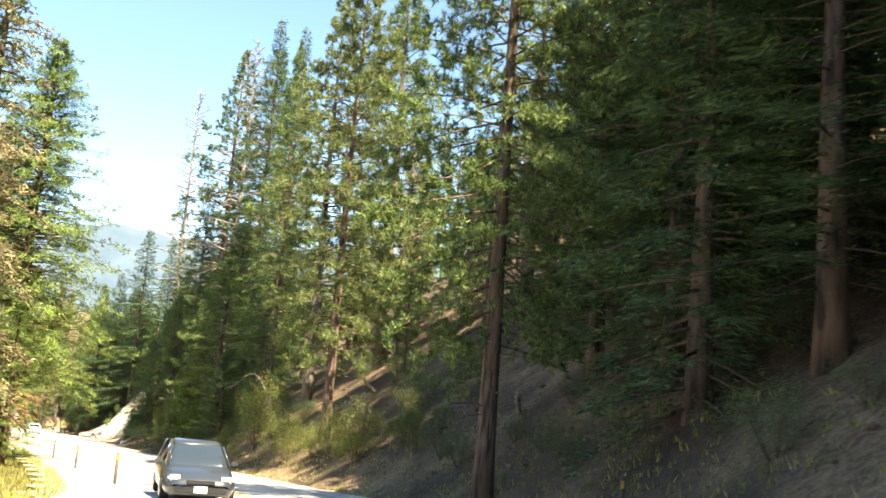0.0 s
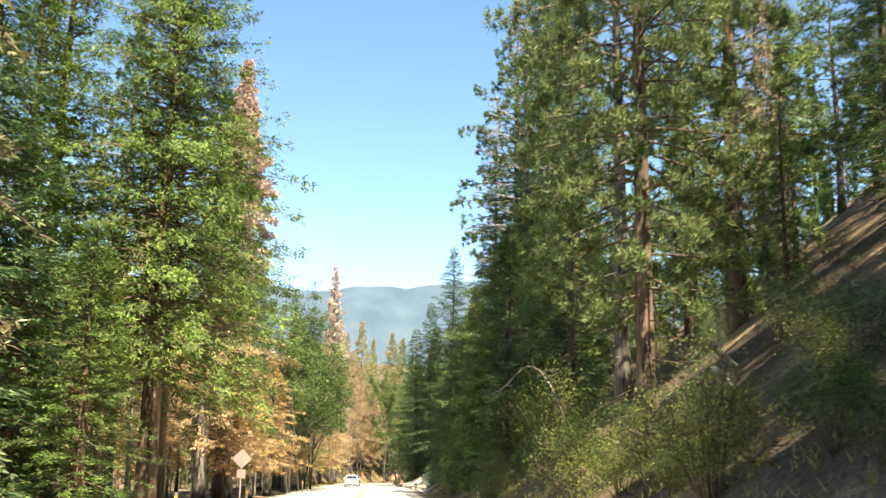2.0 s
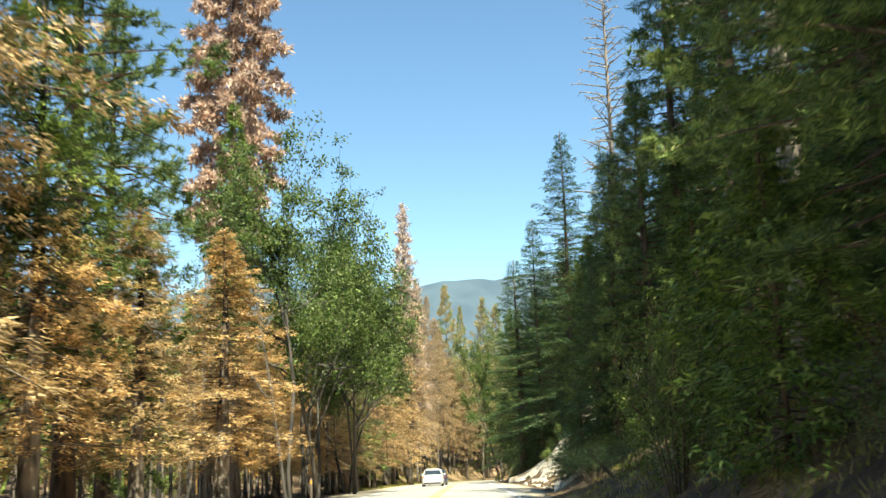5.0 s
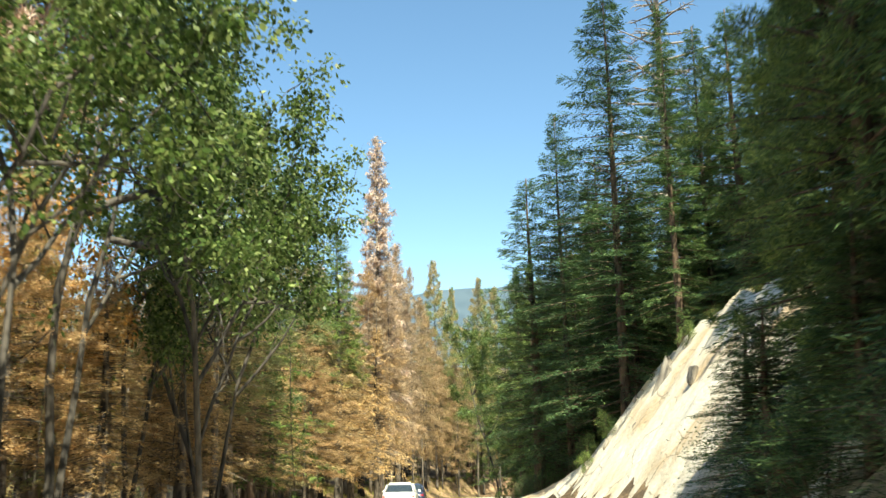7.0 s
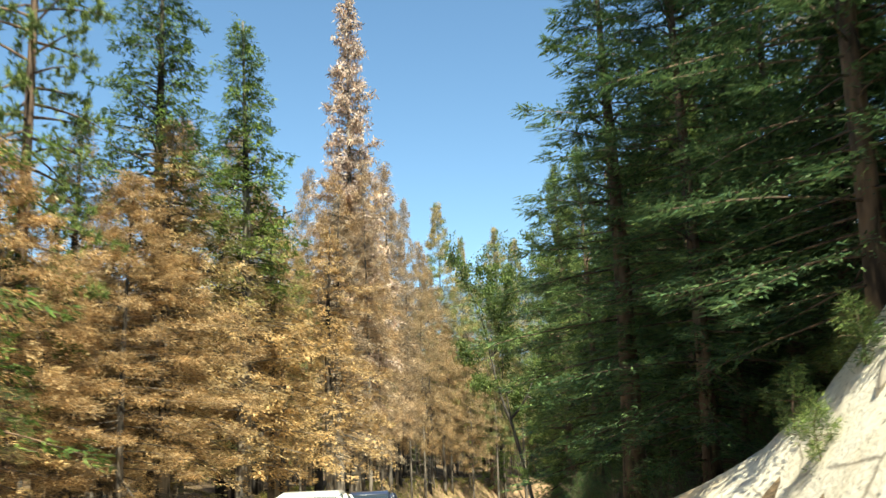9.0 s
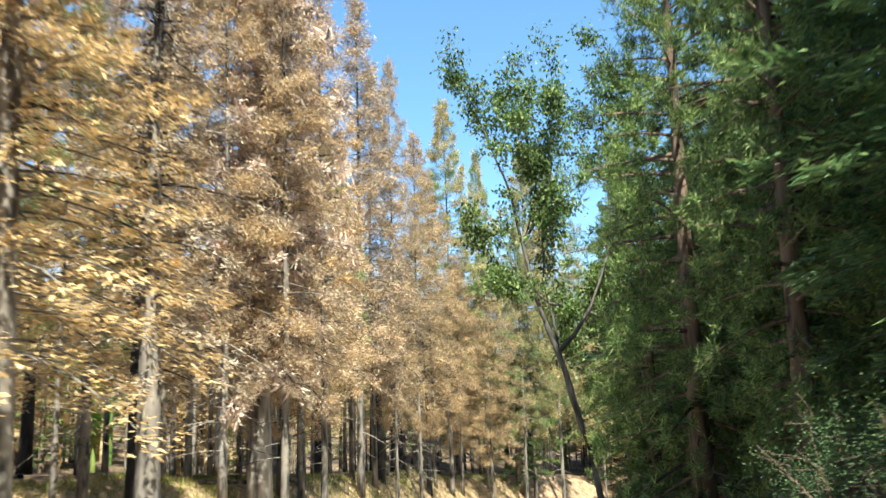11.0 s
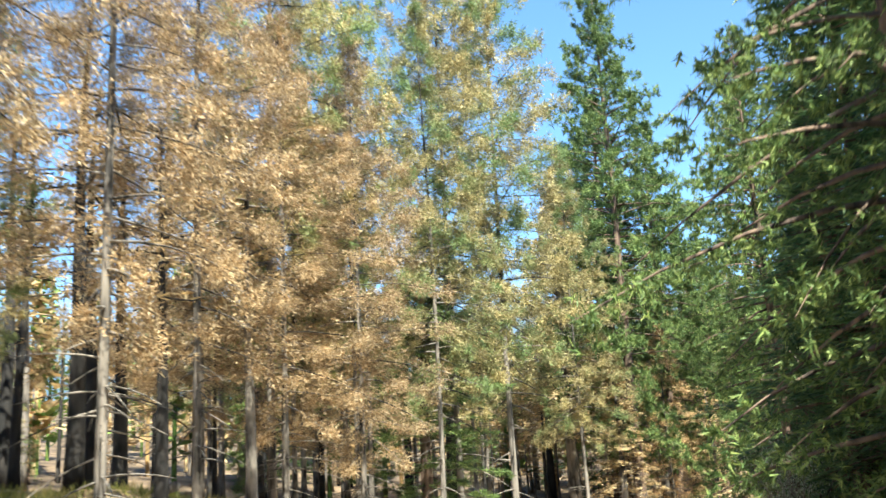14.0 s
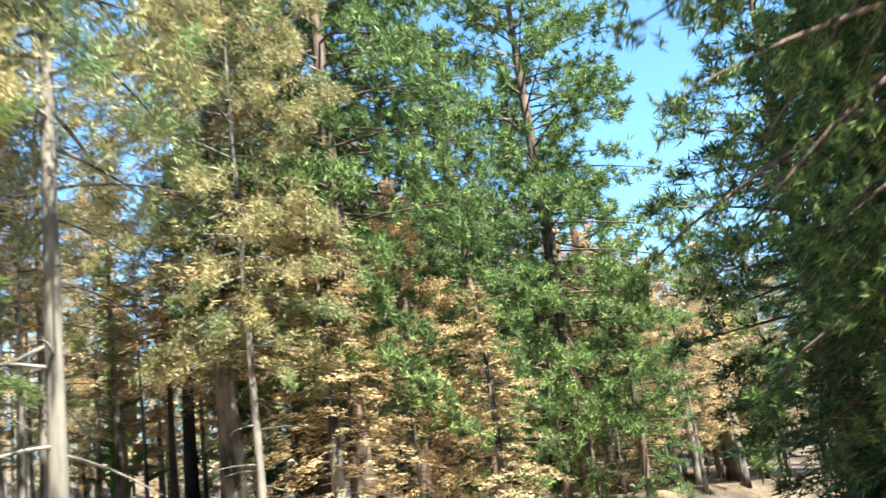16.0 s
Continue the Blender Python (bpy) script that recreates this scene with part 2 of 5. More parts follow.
# ---------------------------------------------------------------- mesh tools
class Geo:
    """Gathers triangles."""

    def __init__(self):
        self.v, self.f, self.n = [], [], 0

    def add(self, v, f):
        v, f = np.asarray(v, float).reshape(-1, 3), np.asarray(f, int).reshape(-1, 3)
        self.v.append(v)
        self.f.append(f + self.n)
        self.n += len(v)

    def tube(self, pts, radii, sides=6, cap=True):
        pts, radii = np.asarray(pts, float), np.asarray(radii, float)
        n = len(pts)
        d = np.gradient(pts, axis=0)
        d /= np.linalg.norm(d, axis=1)[:, None] + 1e-9
        ref = np.where(np.abs(d[:, 2:3]) > 0.9, [[1.0, 0, 0]], [[0, 0, 1.0]])
        a = np.cross(d, ref)
        a /= np.linalg.norm(a, axis=1)[:, None] + 1e-9
        b = np.cross(d, a)
        th = np.arange(sides) * 2 * np.pi / sides
        ring = pts[:, None] + radii[:, None, None] * (np.cos(th)[None, :, None] * a[:, None] + np.sin(th)[None, :, None] * b[:, None])
        i, j = np.meshgrid(np.arange(n - 1), np.arange(sides), indexing="ij")
        k = (j + 1) % sides
        q = [i * sides + j, i * sides + k, (i + 1) * sides + k, (i + 1) * sides + j]
        f = np.concatenate([np.stack([q[0], q[1], q[2]], -1).reshape(-1, 3), np.stack([q[0], q[2], q[3]], -1).reshape(-1, 3)])
        v = ring.reshape(-1, 3)
        if cap:
            v = np.r_[v, pts[:1], pts[-1:]]
            m = np.arange(sides)
            f = np.r_[f, np.stack([m, np.full(sides, n * sides), (m + 1) % sides], -1),
                      np.stack([(n - 1) * sides + m, (n - 1) * sides + (m + 1) % sides, np.full(sides, n * sides + 1)], -1)]
        self.add(v, f)

    def blades(self, p, d, length, width, rng, flat=None, bend=0.0):
        """Pointed leaves: a rhomb from each place p along d. flat: the normal towards which they lie."""
        n = len(p)
        if not n:
            return
        d = d / (np.linalg.norm(d, axis=1)[:, None] + 1e-9)
        r = rng.normal(size=(n, 3)) if flat is None else flat + 0.35 * rng.normal(size=(n, 3))
        side = np.cross(d, r)
        side /= np.linalg.norm(side, axis=1)[:, None] + 1e-9
        length, width = np.broadcast_to(length, n)[:, None], np.broadcast_to(width, n)[:, None]
        mid = p + d * length * 0.45
        tip = p + d * length
        tip[:, 2] -= bend * length[:, 0]
        v = np.stack([p, mid + side * width / 2, tip, mid - side * width / 2], 1).reshape(-1, 3)
        i = np.arange(n)[:, None] * 4
        self.add(v, np.concatenate([i + [[0, 1, 2]], i + [[0, 2, 3]]]))

    def needles(self, p, d, length, width, rng, bend=0.0, flat=None):
        """Narrow single triangles from each place p along d. flat: the normal of the plane they lie in."""
        n = len(p)
        d = d / (np.linalg.norm(d, axis=1)[:, None] + 1e-9)
        side = np.cross(d, rng.normal(size=(n, 3)) if flat is None else flat)
        side /= np.linalg.norm(side, axis=1)[:, None] + 1e-9
        length, width = np.broadcast_to(length, n)[:, None], np.broadcast_to(width, n)[:, None]
        tip = p + d * length
        tip[:, 2] -= bend * length[:, 0]
        v = np.stack([tip, p + side * width / 2, p - side * width / 2], 1).reshape(-1, 3)
        self.add(v, np.arange(n * 3).reshape(-1, 3))

    def mesh(self, name, mat, smooth=False):
        v = np.concatenate(self.v) if self.v else np.zeros((0, 3))
        f = np.concatenate(self.f) if self.f else np.zeros((0, 3), int)
        me = bpy.data.meshes.new(name)
        me.vertices.add(len(v))
        me.vertices.foreach_set("co", v.astype(np.float32).ravel())
        me.loops.add(len(f) * 3)
        me.loops.foreach_set("vertex_index", f.astype(np.int32).ravel())
        me.polygons.add(len(f))
        me.polygons.foreach_set("loop_start", (np.arange(len(f)) * 3).astype(np.int32))
        me.polygons.foreach_set("loop_total", np.full(len(f), 3, np.int32))
        if smooth:
            me.polygons.foreach_set("use_smooth", np.ones(len(f), bool))
        me.materials.append(mat)
        me.update(calc_edges=True)
        me.validate()
        return me


def put(name, me, parent=None, label=""):
    ob = new(name, me)
    if parent is not None:
        ob.parent = parent
    if label:
        ob["label"] = label
    return ob


def part(name, bm, mat, parent, label=""):
    me = bpy.data.meshes.new(name)
    bm.normal_update()
    bm.to_mesh(me)
    bm.free()
    me.materials.append(mat)
    return put(name, me, parent, label)


def grid_mesh(name, xs, ys, zf, mat):
    gx, gy = np.meshgrid(xs, ys, indexing="ij")
    z = zf(gx.ravel(), gy.ravel())
    v = np.c_[gx.ravel(), gy.ravel(), z]
    n, m = len(xs), len(ys)
    i, j = np.meshgrid(np.arange(n - 1), np.arange(m - 1), indexing="ij")
    a = (i * m + j).ravel()
    g = Geo()
    g.add(v, np.r_[np.c_[a, a + m, a + m + 1], np.c_[a, a + m + 1, a + 1]])
    return g.mesh(name, mat, True)


# ---------------------------------------------------------------- ground, cut bank, road
def forest_floor():
    m, n, l, b = material("forest floor", 0.95)
    a = noise_tex(n, l, 0.35, 5)
    c = noise_tex(n, l, 6.0, 6)
    f = noise_tex(n, l, 28.0, 4)
    r = ramp(n, ((0.30, (0.05, 0.034, 0.022)), (0.46, (0.105, 0.073, 0.044)), (0.6, (0.2, 0.14, 0.082)), (0.78, (0.40, 0.29, 0.18))))
    l.new(a.outputs[0], r.inputs[0])
    r2 = ramp(n, ((0.32, (0.45, 0.42, 0.38)), (0.52, (1.0, 1.0, 1.0)), (0.75, (1.4, 1.32, 1.2))))
    l.new(c.outputs[0], r2.inputs[0])
    col = mix(n, l, 1.0, r.outputs[0], r2.outputs[0], "MULTIPLY")
    r3 = ramp(n, ((0.35, (0.6, 0.58, 0.55)), (0.65, (1.25, 1.2, 1.15))))
    l.new(f.outputs[0], r3.inputs[0])
    col = mix(n, l, 1.0, col, r3.outputs[0], "MULTIPLY")
    l.new(col, b.inputs["Base Color"])
    bump(n, l, c.outputs[0], 0.8, 0.12, b)
    return m


def cut_rock():
    m, n, l, b = material("bare decomposed granite", 0.95)
    a = noise_tex(n, l, 0.28, 6)
    r = ramp(n, ((0.34, (0.54, 0.41, 0.27)), (0.45, (0.66, 0.58, 0.46)), (0.58, (0.72, 0.66, 0.56)), (0.72, (0.55, 0.52, 0.47))))
    l.new(a.outputs[0], r.inputs[0])
    g = noise_tex(n, l, 7.0, 8)
    gr = ramp(n, ((0.34, (0.78, 0.76, 0.73)), (0.5, (1.0, 1.0, 1.0)), (0.7, (1.05, 1.04, 1.02))))
    l.new(g.outputs[0], gr.inputs[0])
    col = mix(n, l, 1.0, r.outputs[0], gr.outputs[0], "MULTIPLY")
    # a few slanting cracks and dark pebbles
    w = n.new("ShaderNodeTexVoronoi")
    w.feature = "DISTANCE_TO_EDGE"
    w.inputs["Scale"].default_value = 0.42
    tc, mp, warp = n.new("ShaderNodeTexCoord"), n.new("ShaderNodeMapping"), noise_tex(n, l, 0.9, 5)
    mp.inputs["Rotation"].default_value, mp.inputs["Scale"].default_value = (0.5, 0.7, 0.4), (1.0, 0.45, 1.6)
    l.new(tc.outputs["Object"], mp.inputs[0])
    l.new(mix(n, l, 0.45, mp.outputs[0], warp.outputs["Color"], "ADD"), w.inputs["Vector"])
    where = noise_tex(n, l, 0.35, 3)
    wr, hr = ramp(n, ((0.0, (1, 1, 1)), (0.022, (0, 0, 0)))), ramp(n, ((0.5, (0, 0, 0)), (0.58, (0.85, 0.85, 0.85))))
    l.new(w.outputs["Distance"], wr.inputs[0])
    l.new(where.outputs[0], hr.inputs[0])
    col = mix(n, l, mix(n, l, 1.0, wr.outputs[0], hr.outputs[0], "MULTIPLY"), col, (0.16, 0.13, 0.10))
    p = noise_tex(n, l, 3.4, 2)
    pr = ramp(n, ((0.70, (0, 0, 0)), (0.725, (0.8, 0.8, 0.8))))
    l.new(p.outputs[0], pr.inputs[0])
    col = mix(n, l, pr.outputs[0], col, (0.15, 0.13, 0.11))
    l.new(col, b.inputs["Base Color"])
    bump(n, l, g.outputs[0], 0.45, 0.10, b)
    return m


def asphalt():
    m, n, l, b = material("sun-bleached asphalt", 0.85)
    a = noise_tex(n, l, 0.25, 5)
    c = noise_tex(n, l, 90.0, 3)
    r = ramp(n, ((0.3, (0.30, 0.29, 0.27)), (0.7, (0.44, 0.425, 0.395))))
    l.new(a.outputs[0], r.inputs[0])
    r2 = ramp(n, ((0.3, (0.7, 0.7, 0.7)), (0.7, (1.3, 1.3, 1.3))))
    l.new(c.outputs[0], r2.inputs[0])
    l.new(mix(n, l, 1.0, r.outputs[0], r2.outputs[0], "MULTIPLY"), b.inputs["Base Color"])
    bump(n, l, c.outputs[0], 0.3, 0.01, b)
    return m


def plain(name, col, rough=0.6, metal=0.0, vary=0.12, scale=7.0):
    m, n, l, b = material(name, rough, metal)
    t = noise_tex(n, l, scale, 5)
    r = ramp(n, ((0.3, tuple(c * (1 - vary) for c in col)), (0.7, tuple(min(1, c * (1 + vary)) for c in col))))
    l.new(t.outputs[0], r.inputs[0])
    l.new(r.outputs[0], b.inputs["Base Color"])
    return m


M_FLOOR, M_CUT, M_ROAD = forest_floor(), cut_rock(), asphalt()
M_SAND = plain("dusty shoulder", (0.50, 0.42, 0.31), 0.95, vary=0.3, scale=1.3)
M_WHITE_LINE = plain("worn white paint", (0.72, 0.72, 0.69), 0.7, vary=0.2)
M_YELLOW_LINE = plain("worn yellow paint", (0.62, 0.44, 0.10), 0.7, vary=0.2)


def spread(a, b, fine, far, grow=1.35):
    mid = list(np.arange(a, b + fine / 2, fine))
    out, stepw = [], fine
    x = b
    while x < far:
        stepw = min(stepw * grow, 400)
        x += stepw
        out.append(x)
    low, stepw, x = [], fine, a
    while x > -far:
        stepw = min(stepw * grow, 400)
        x -= stepw
        low.append(x)
    return np.array(low[::-1] + mid + out)


tagged(put("ground", grid_mesh("ground", spread(-135, 45, 1.45, 3500), spread(-50, 320, 1.45, 3500), land, M_FLOOR)),
       "forest floor of brown needle litter rising into a hillside", "ground", kind="structure")


def strip(name, mat, s0, s1, d0, d1, lift, cols=2, wav=0.0, step_s=1.0):
    ss = np.arange(s0, s1 + 0.01, step_s)
    idx = np.clip(ss + 70, 0, len(LINE) - 1)
    base = np.stack([np.interp(idx, np.arange(len(LINE)), LINE[:, c]) for c in range(3)], -1)
    tan = np.stack([np.interp(idx, np.arange(len(LINE)), TAN[:, c]) for c in range(2)], -1)
    ds = np.linspace(d0, d1, cols)
    v = []
    for i in range(len(ss)):
        for j, d in enumerate(ds):
            dd = d + (wav * math.sin(ss[i] * 1.3 + j) * (j in (0, cols - 1)) if wav else 0)
            v.append((base[i, 0] + tan[i, 1] * dd, base[i, 1] - tan[i, 0] * dd, base[i, 2] + lift))
    i, j = np.meshgrid(np.arange(len(ss) - 1), np.arange(cols - 1), indexing="ij")
    a = (i * cols + j).ravel()
    g = Geo()
    g.add(v, np.r_[np.c_[a, a + 1, a + cols + 1], np.c_[a, a + cols + 1, a + cols]])
    return g.mesh(name, mat, True)


tagged(put("road", strip("road", M_ROAD, -68, 400, -5.9, 2.4, 0.03, 6)), "pale sun-bleached asphalt two-lane mountain road", "road", kind="structure")
tagged(put("shoulder", strip("shoulder", M_SAND, -68, 400, -7.6, -5.5, 0.012, 4, 0.35)), "dusty sandy road shoulder", "shoulder", kind="structure")
tagged(put("shoulder", strip("shoulder", M_SAND, -68, 400, 2.0, 3.6, 0.012, 4, 0.3)), "dusty sandy road shoulder", "shoulder", kind="structure")


def soil_bank(s0, s1, d0, d1, lift):
    """Bare sandy soil over the low bank, ragged at its edge."""
    ss, u = np.arange(s0, s1, 0.8), np.linspace(0, 1, 10)
    v = []
    for s in ss:
        far = d1 + 1.3 * math.sin(s * 0.37) + 0.8 * math.sin(s * 1.1) + 0.4 * math.sin(s * 2.9)
        i = s + 70
        x, y = (np.interp(i, np.arange(len(LINE)), LINE[:, k]) for k in (0, 1))
        tx, ty = (np.interp(i, np.arange(len(LINE)), TAN[:, k]) for k in (0, 1))
        v += [(x + ty * (d0 + (far - d0) * q), y - tx * (d0 + (far - d0) * q)) for q in u]
    v = np.array(v)
    z = land(v[:, 0], v[:, 1]).reshape(len(ss), len(u)) + lift
    z[:, -1] -= 0.3
    z[0] -= 0.3
    z[-1] -= 0.3
    i, j = np.meshgrid(np.arange(len(ss) - 1), np.arange(len(u) - 1), indexing="ij")
    a = (i * len(u) + j).ravel()
    g = Geo()
    g.add(np.c_[v, z.ravel()], np.r_[np.c_[a, a + len(u), a + len(u) + 1], np.c_[a, a + len(u) + 1, a + 1]])
    return g.mesh("soil_bank", plain("sandy soil and needles", (0.31, 0.205, 0.12), 0.95, vary=0.5, scale=2.2), True)


tagged(put("soil_bank", soil_bank(184, 300, -7.5, -12.5, 0.07)), "low bank of bare sandy soil and dry needles", "bank", kind="structure")
for d, mat, lab in ((1.72, M_WHITE_LINE, "worn white edge line"), (-5.45, M_WHITE_LINE, "worn white edge line"),
                    (-1.98, M_YELLOW_LINE, "worn yellow centre line"), (-1.72, M_YELLOW_LINE, "worn yellow centre line")):
    tagged(put("road_marking", strip("road_marking", mat, -68, 400, d, d + 0.12, 0.036)), lab, "road marking", kind="structure")


def cut_bank():
    """A weathered bare face, laid just over the hill's cut."""
    ss, us = np.arange(113.5, 164.0, 0.3), np.linspace(0, 1, 52)
    v = []
    for s in ss:
        i = s + 70
        bx, by = np.interp(i, np.arange(len(LINE)), LINE[:, 0]), np.interp(i, np.arange(len(LINE)), LINE[:, 1])
        tx, ty = np.interp(i, np.arange(len(LINE)), TAN[:, 0]), np.interp(i, np.arange(len(LINE)), TAN[:, 1])
        d0, wide_ = cut_foot(s) - 0.7, cut_top(s) / 1.3 + 1.3 + 0.28 * math.sin(s * 0.7) + 0.14 * math.sin(s * 2.3)
        v += [(bx + ty * (d0 + wide_ * u), by - tx * (d0 + wide_ * u), 0.0) for u in us]
    v = np.array(v)
    z = land(v[:, 0], v[:, 1])
    s, d, _ = locate(v[:, 0], v[:, 1])
    n, m = len(ss), len(us)
    edge = np.zeros((n, m))
    edge[1:-1, 1:-1] = 1
    rng = np.random.default_rng(33)
    gully = 0.16 * np.sin(s * 0.35 + 0.5 * np.sin(d * 0.5)) - 0.13 * (1 - np.abs(np.sin(s * 0.43 + 1.0 * np.sin(d * 0.35 + s * 0.2)))) ** 6
    gully = gully - 0.09 * (1 - np.abs(np.sin(d * 0.6 - s * 0.3 + 0.9 * np.sin(s * 0.5)))) ** 9 + 0.05 * wave(s * 2.2, d * 2.6) + 0.02 * wave(s * 9.0, d * 8.0) + rng.normal(size=len(s)) * 0.01
    v[:, 2] = z + np.where(edge.ravel() > 0, 0.34 + gully, -0.25)
    i, j = np.meshgrid(np.arange(n - 1), np.arange(m - 1), indexing="ij")
    a = (i * m + j).ravel()
    g = Geo()
    g.add(v, np.r_[np.c_[a, a + 1, a + m + 1], np.c_[a, a + m + 1, a + m]])
    return g.mesh("cut_bank", M_CUT)


tagged(put("cut_bank", cut_bank()), "bare pale sandy granite cut bank beside the road", "bank", kind="structure")


def ridge():
    """Far wooded mountains; the haze of distance is painted as blue colour and a faint glow."""
    m, n, l, b = material("haze-painted far mountain", 1.0)
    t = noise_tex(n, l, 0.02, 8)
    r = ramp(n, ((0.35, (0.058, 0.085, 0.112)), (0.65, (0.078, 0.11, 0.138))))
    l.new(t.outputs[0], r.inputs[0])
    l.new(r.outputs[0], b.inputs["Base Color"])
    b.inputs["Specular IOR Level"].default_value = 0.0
    # faint glow of the same blue, in place of haze between
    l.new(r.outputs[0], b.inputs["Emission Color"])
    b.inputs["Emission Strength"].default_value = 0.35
    th = np.radians(np.linspace(-75, 115, 260))
    g, rows = Geo(), 14
    v = []
    for a in th:
        crest = 205 + 7 * math.sin(a * 5 + 0.6) + 4 * math.sin(a * 23) + 3 * math.sin(a * 61) + 2.0 * math.sin(a * 170) + 1.5 * math.sin(a * 311)
        for k in range(rows):
            u = k / (rows - 1)
            rad = 900 + 420 * u + 30 * math.sin(a * 31 + u * 4) * u * (1 - u) * 4
            v.append((-20 - rad * math.sin(a), 30 + rad * math.cos(a), -40 + (crest + 40) * u ** 1.1 + (6 * math.sin(a * 57 + u * 9)) * u * (1 - u) * 4))
    i, j = np.meshgrid(np.arange(len(th) - 1), np.arange(rows - 1), indexing="ij")
    a = (i * rows + j).ravel()
    g.add(v, np.r_[np.c_[a, a + 1, a + rows + 1], np.c_[a, a + rows + 1, a + rows]])
    return g.mesh("backdrop", m, True)


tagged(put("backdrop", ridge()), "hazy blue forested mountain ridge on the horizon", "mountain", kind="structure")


# ---------------------------------------------------------------- trees
UP = np.array([0.0, 0.0, 1.0])


def trunk_geo(rng, h, r0, lean=0.0, wob=0.12, rings=12, sides=9, tip=0.03):
    g = Geo()
    u = np.linspace(0, 1, rings) ** 1.15
    a = rng.uniform(0, 6.28)
    px = lean * h * u ** 1.3 + wob * np.sin(u * 5 + a) * u
    py = wob * np.cos(u * 4 + a * 1.7) * u - wob * math.cos(a * 1.7) * 0 * u
    rad = np.maximum(r0 * (1 - u) ** 0.85, tip) * (1 + 0.28 * np.exp(-u * 30))
    pts = np.c_[px, py, u * h]
    pts[0, 2] = -0.6
    g.tube(pts, rad, sides)
    return g, (lambda z: np.array([np.interp(z, pts[:, 2], px), np.interp(z, pts[:, 2], py), z])), \
        (lambda z: float(np.interp(z, pts[:, 2], rad)))


def bough(base, az, length, rise, droop, n=5):
    u = np.linspace(0, 1, n)
    out = np.array([math.cos(az), math.sin(az), 0.0])
    return base + np.outer(u * length * math.cos(rise), out) + np.outer(u * length * math.sin(rise) - droop * length * u ** 2, UP), out


def along(pts, u):
    i = u * (len(pts) - 1)
    return np.stack([np.interp(i, np.arange(len(pts)), pts[:, c]) for c in range(3)], -1)


def pine_parts(seed, h=24.0, r=3.2, z0=0.2, boughs=112, tufts=7.5, blades=28, size=0.22, wide=0.032, hang=0.0, droop=0.16, trunk=0.27, bare=8, shape=1.0, lean=0.0, top_rise=50, puff=0.0):
    """A long-needled pine: boughs that end in brushes of needles."""
    rng = np.random.default_rng(seed)
    tg, axis, rad = trunk_geo(rng, h, trunk, lean)
    bg, cg = Geo(), Geo()
    lo = z0 * h
    for i in range(boughs):
        q = ((i + rng.uniform()) / boughs) ** 0.9
        z = lo + (h * 0.985 - lo) * q
        prof = min(1.0, (1.04 - q) * 1.75 + 0.05) * (0.55 + 0.45 * min(1.0, q * 3.5 + 0.25)) if shape < 2 else (1.03 - q) ** 0.8
        ln = max(0.35, r * prof * rng.uniform(0.6, 1.15))
        rise = radians(-14 + (top_rise + 14) * q ** 1.3 + rng.uniform(-12, 12))
        pts, out = bough(axis(z), i * 2.4 + rng.uniform(-0.5, 0.5), ln, rise, droop * rng.uniform(0.5, 1.4))
        bg.tube(pts, np.linspace(max(0.015, min(0.06, rad(z) * 0.45)), 0.008, len(pts)), 3, cap=False)
        side = np.cross(out, UP)
        m = int(tufts * ln * (0.8 + 0.4 * rng.uniform())) + 3
        u = 0.25 + 0.75 * rng.uniform(size=m) ** 0.6
        u[:2] = 1.0
        spread_ = 0.24 * ln * (1.15 - u)
        c = along(pts, u) + np.outer(rng.normal(size=m) * spread_, side) + np.outer(rng.normal(size=m) * 0.17 + 0.05 - hang * 0.25, UP)
        ax = out * 0.75 + UP * (0.55 - 1.5 * hang) + 0.5 * rng.normal(size=(m, 3)) * 0.8
        ax /= np.linalg.norm(ax, axis=1)[:, None]
        rnd = rng.normal(size=(m, blades, 3))
        rnd /= np.linalg.norm(rnd, axis=2)[..., None]
        d = (ax[:, None] * (0.6 - 0.35 * puff) + rnd * 0.9 - UP * hang * 0.6).reshape(-1, 3)
        p = (c[:, None] - ax[:, None] * rng.uniform(0, 0.18 - 0.13 * puff, (m, blades, 1)) + rnd * puff * rng.uniform(0.0, 0.19, (m, blades, 1)) ** 0.8).reshape(-1, 3)
        k = len(p)
        cg.needles(p, d, size * rng.uniform(0.65, 1.2, k), wide * rng.uniform(0.7, 1.3, k), rng, bend=hang * 0.25)
    for i in range(bare):
        z = lo * rng.uniform(0.35, 1.0)
        pts, out = bough(axis(z), rng.uniform(0, 6.28), r * rng.uniform(0.2, 0.6), radians(rng.uniform(-25, 10)), 0.2)
        bg.tube(pts, np.linspace(0.03, 0.008, len(pts)), 3, cap=False)
    return tg, bg, cg


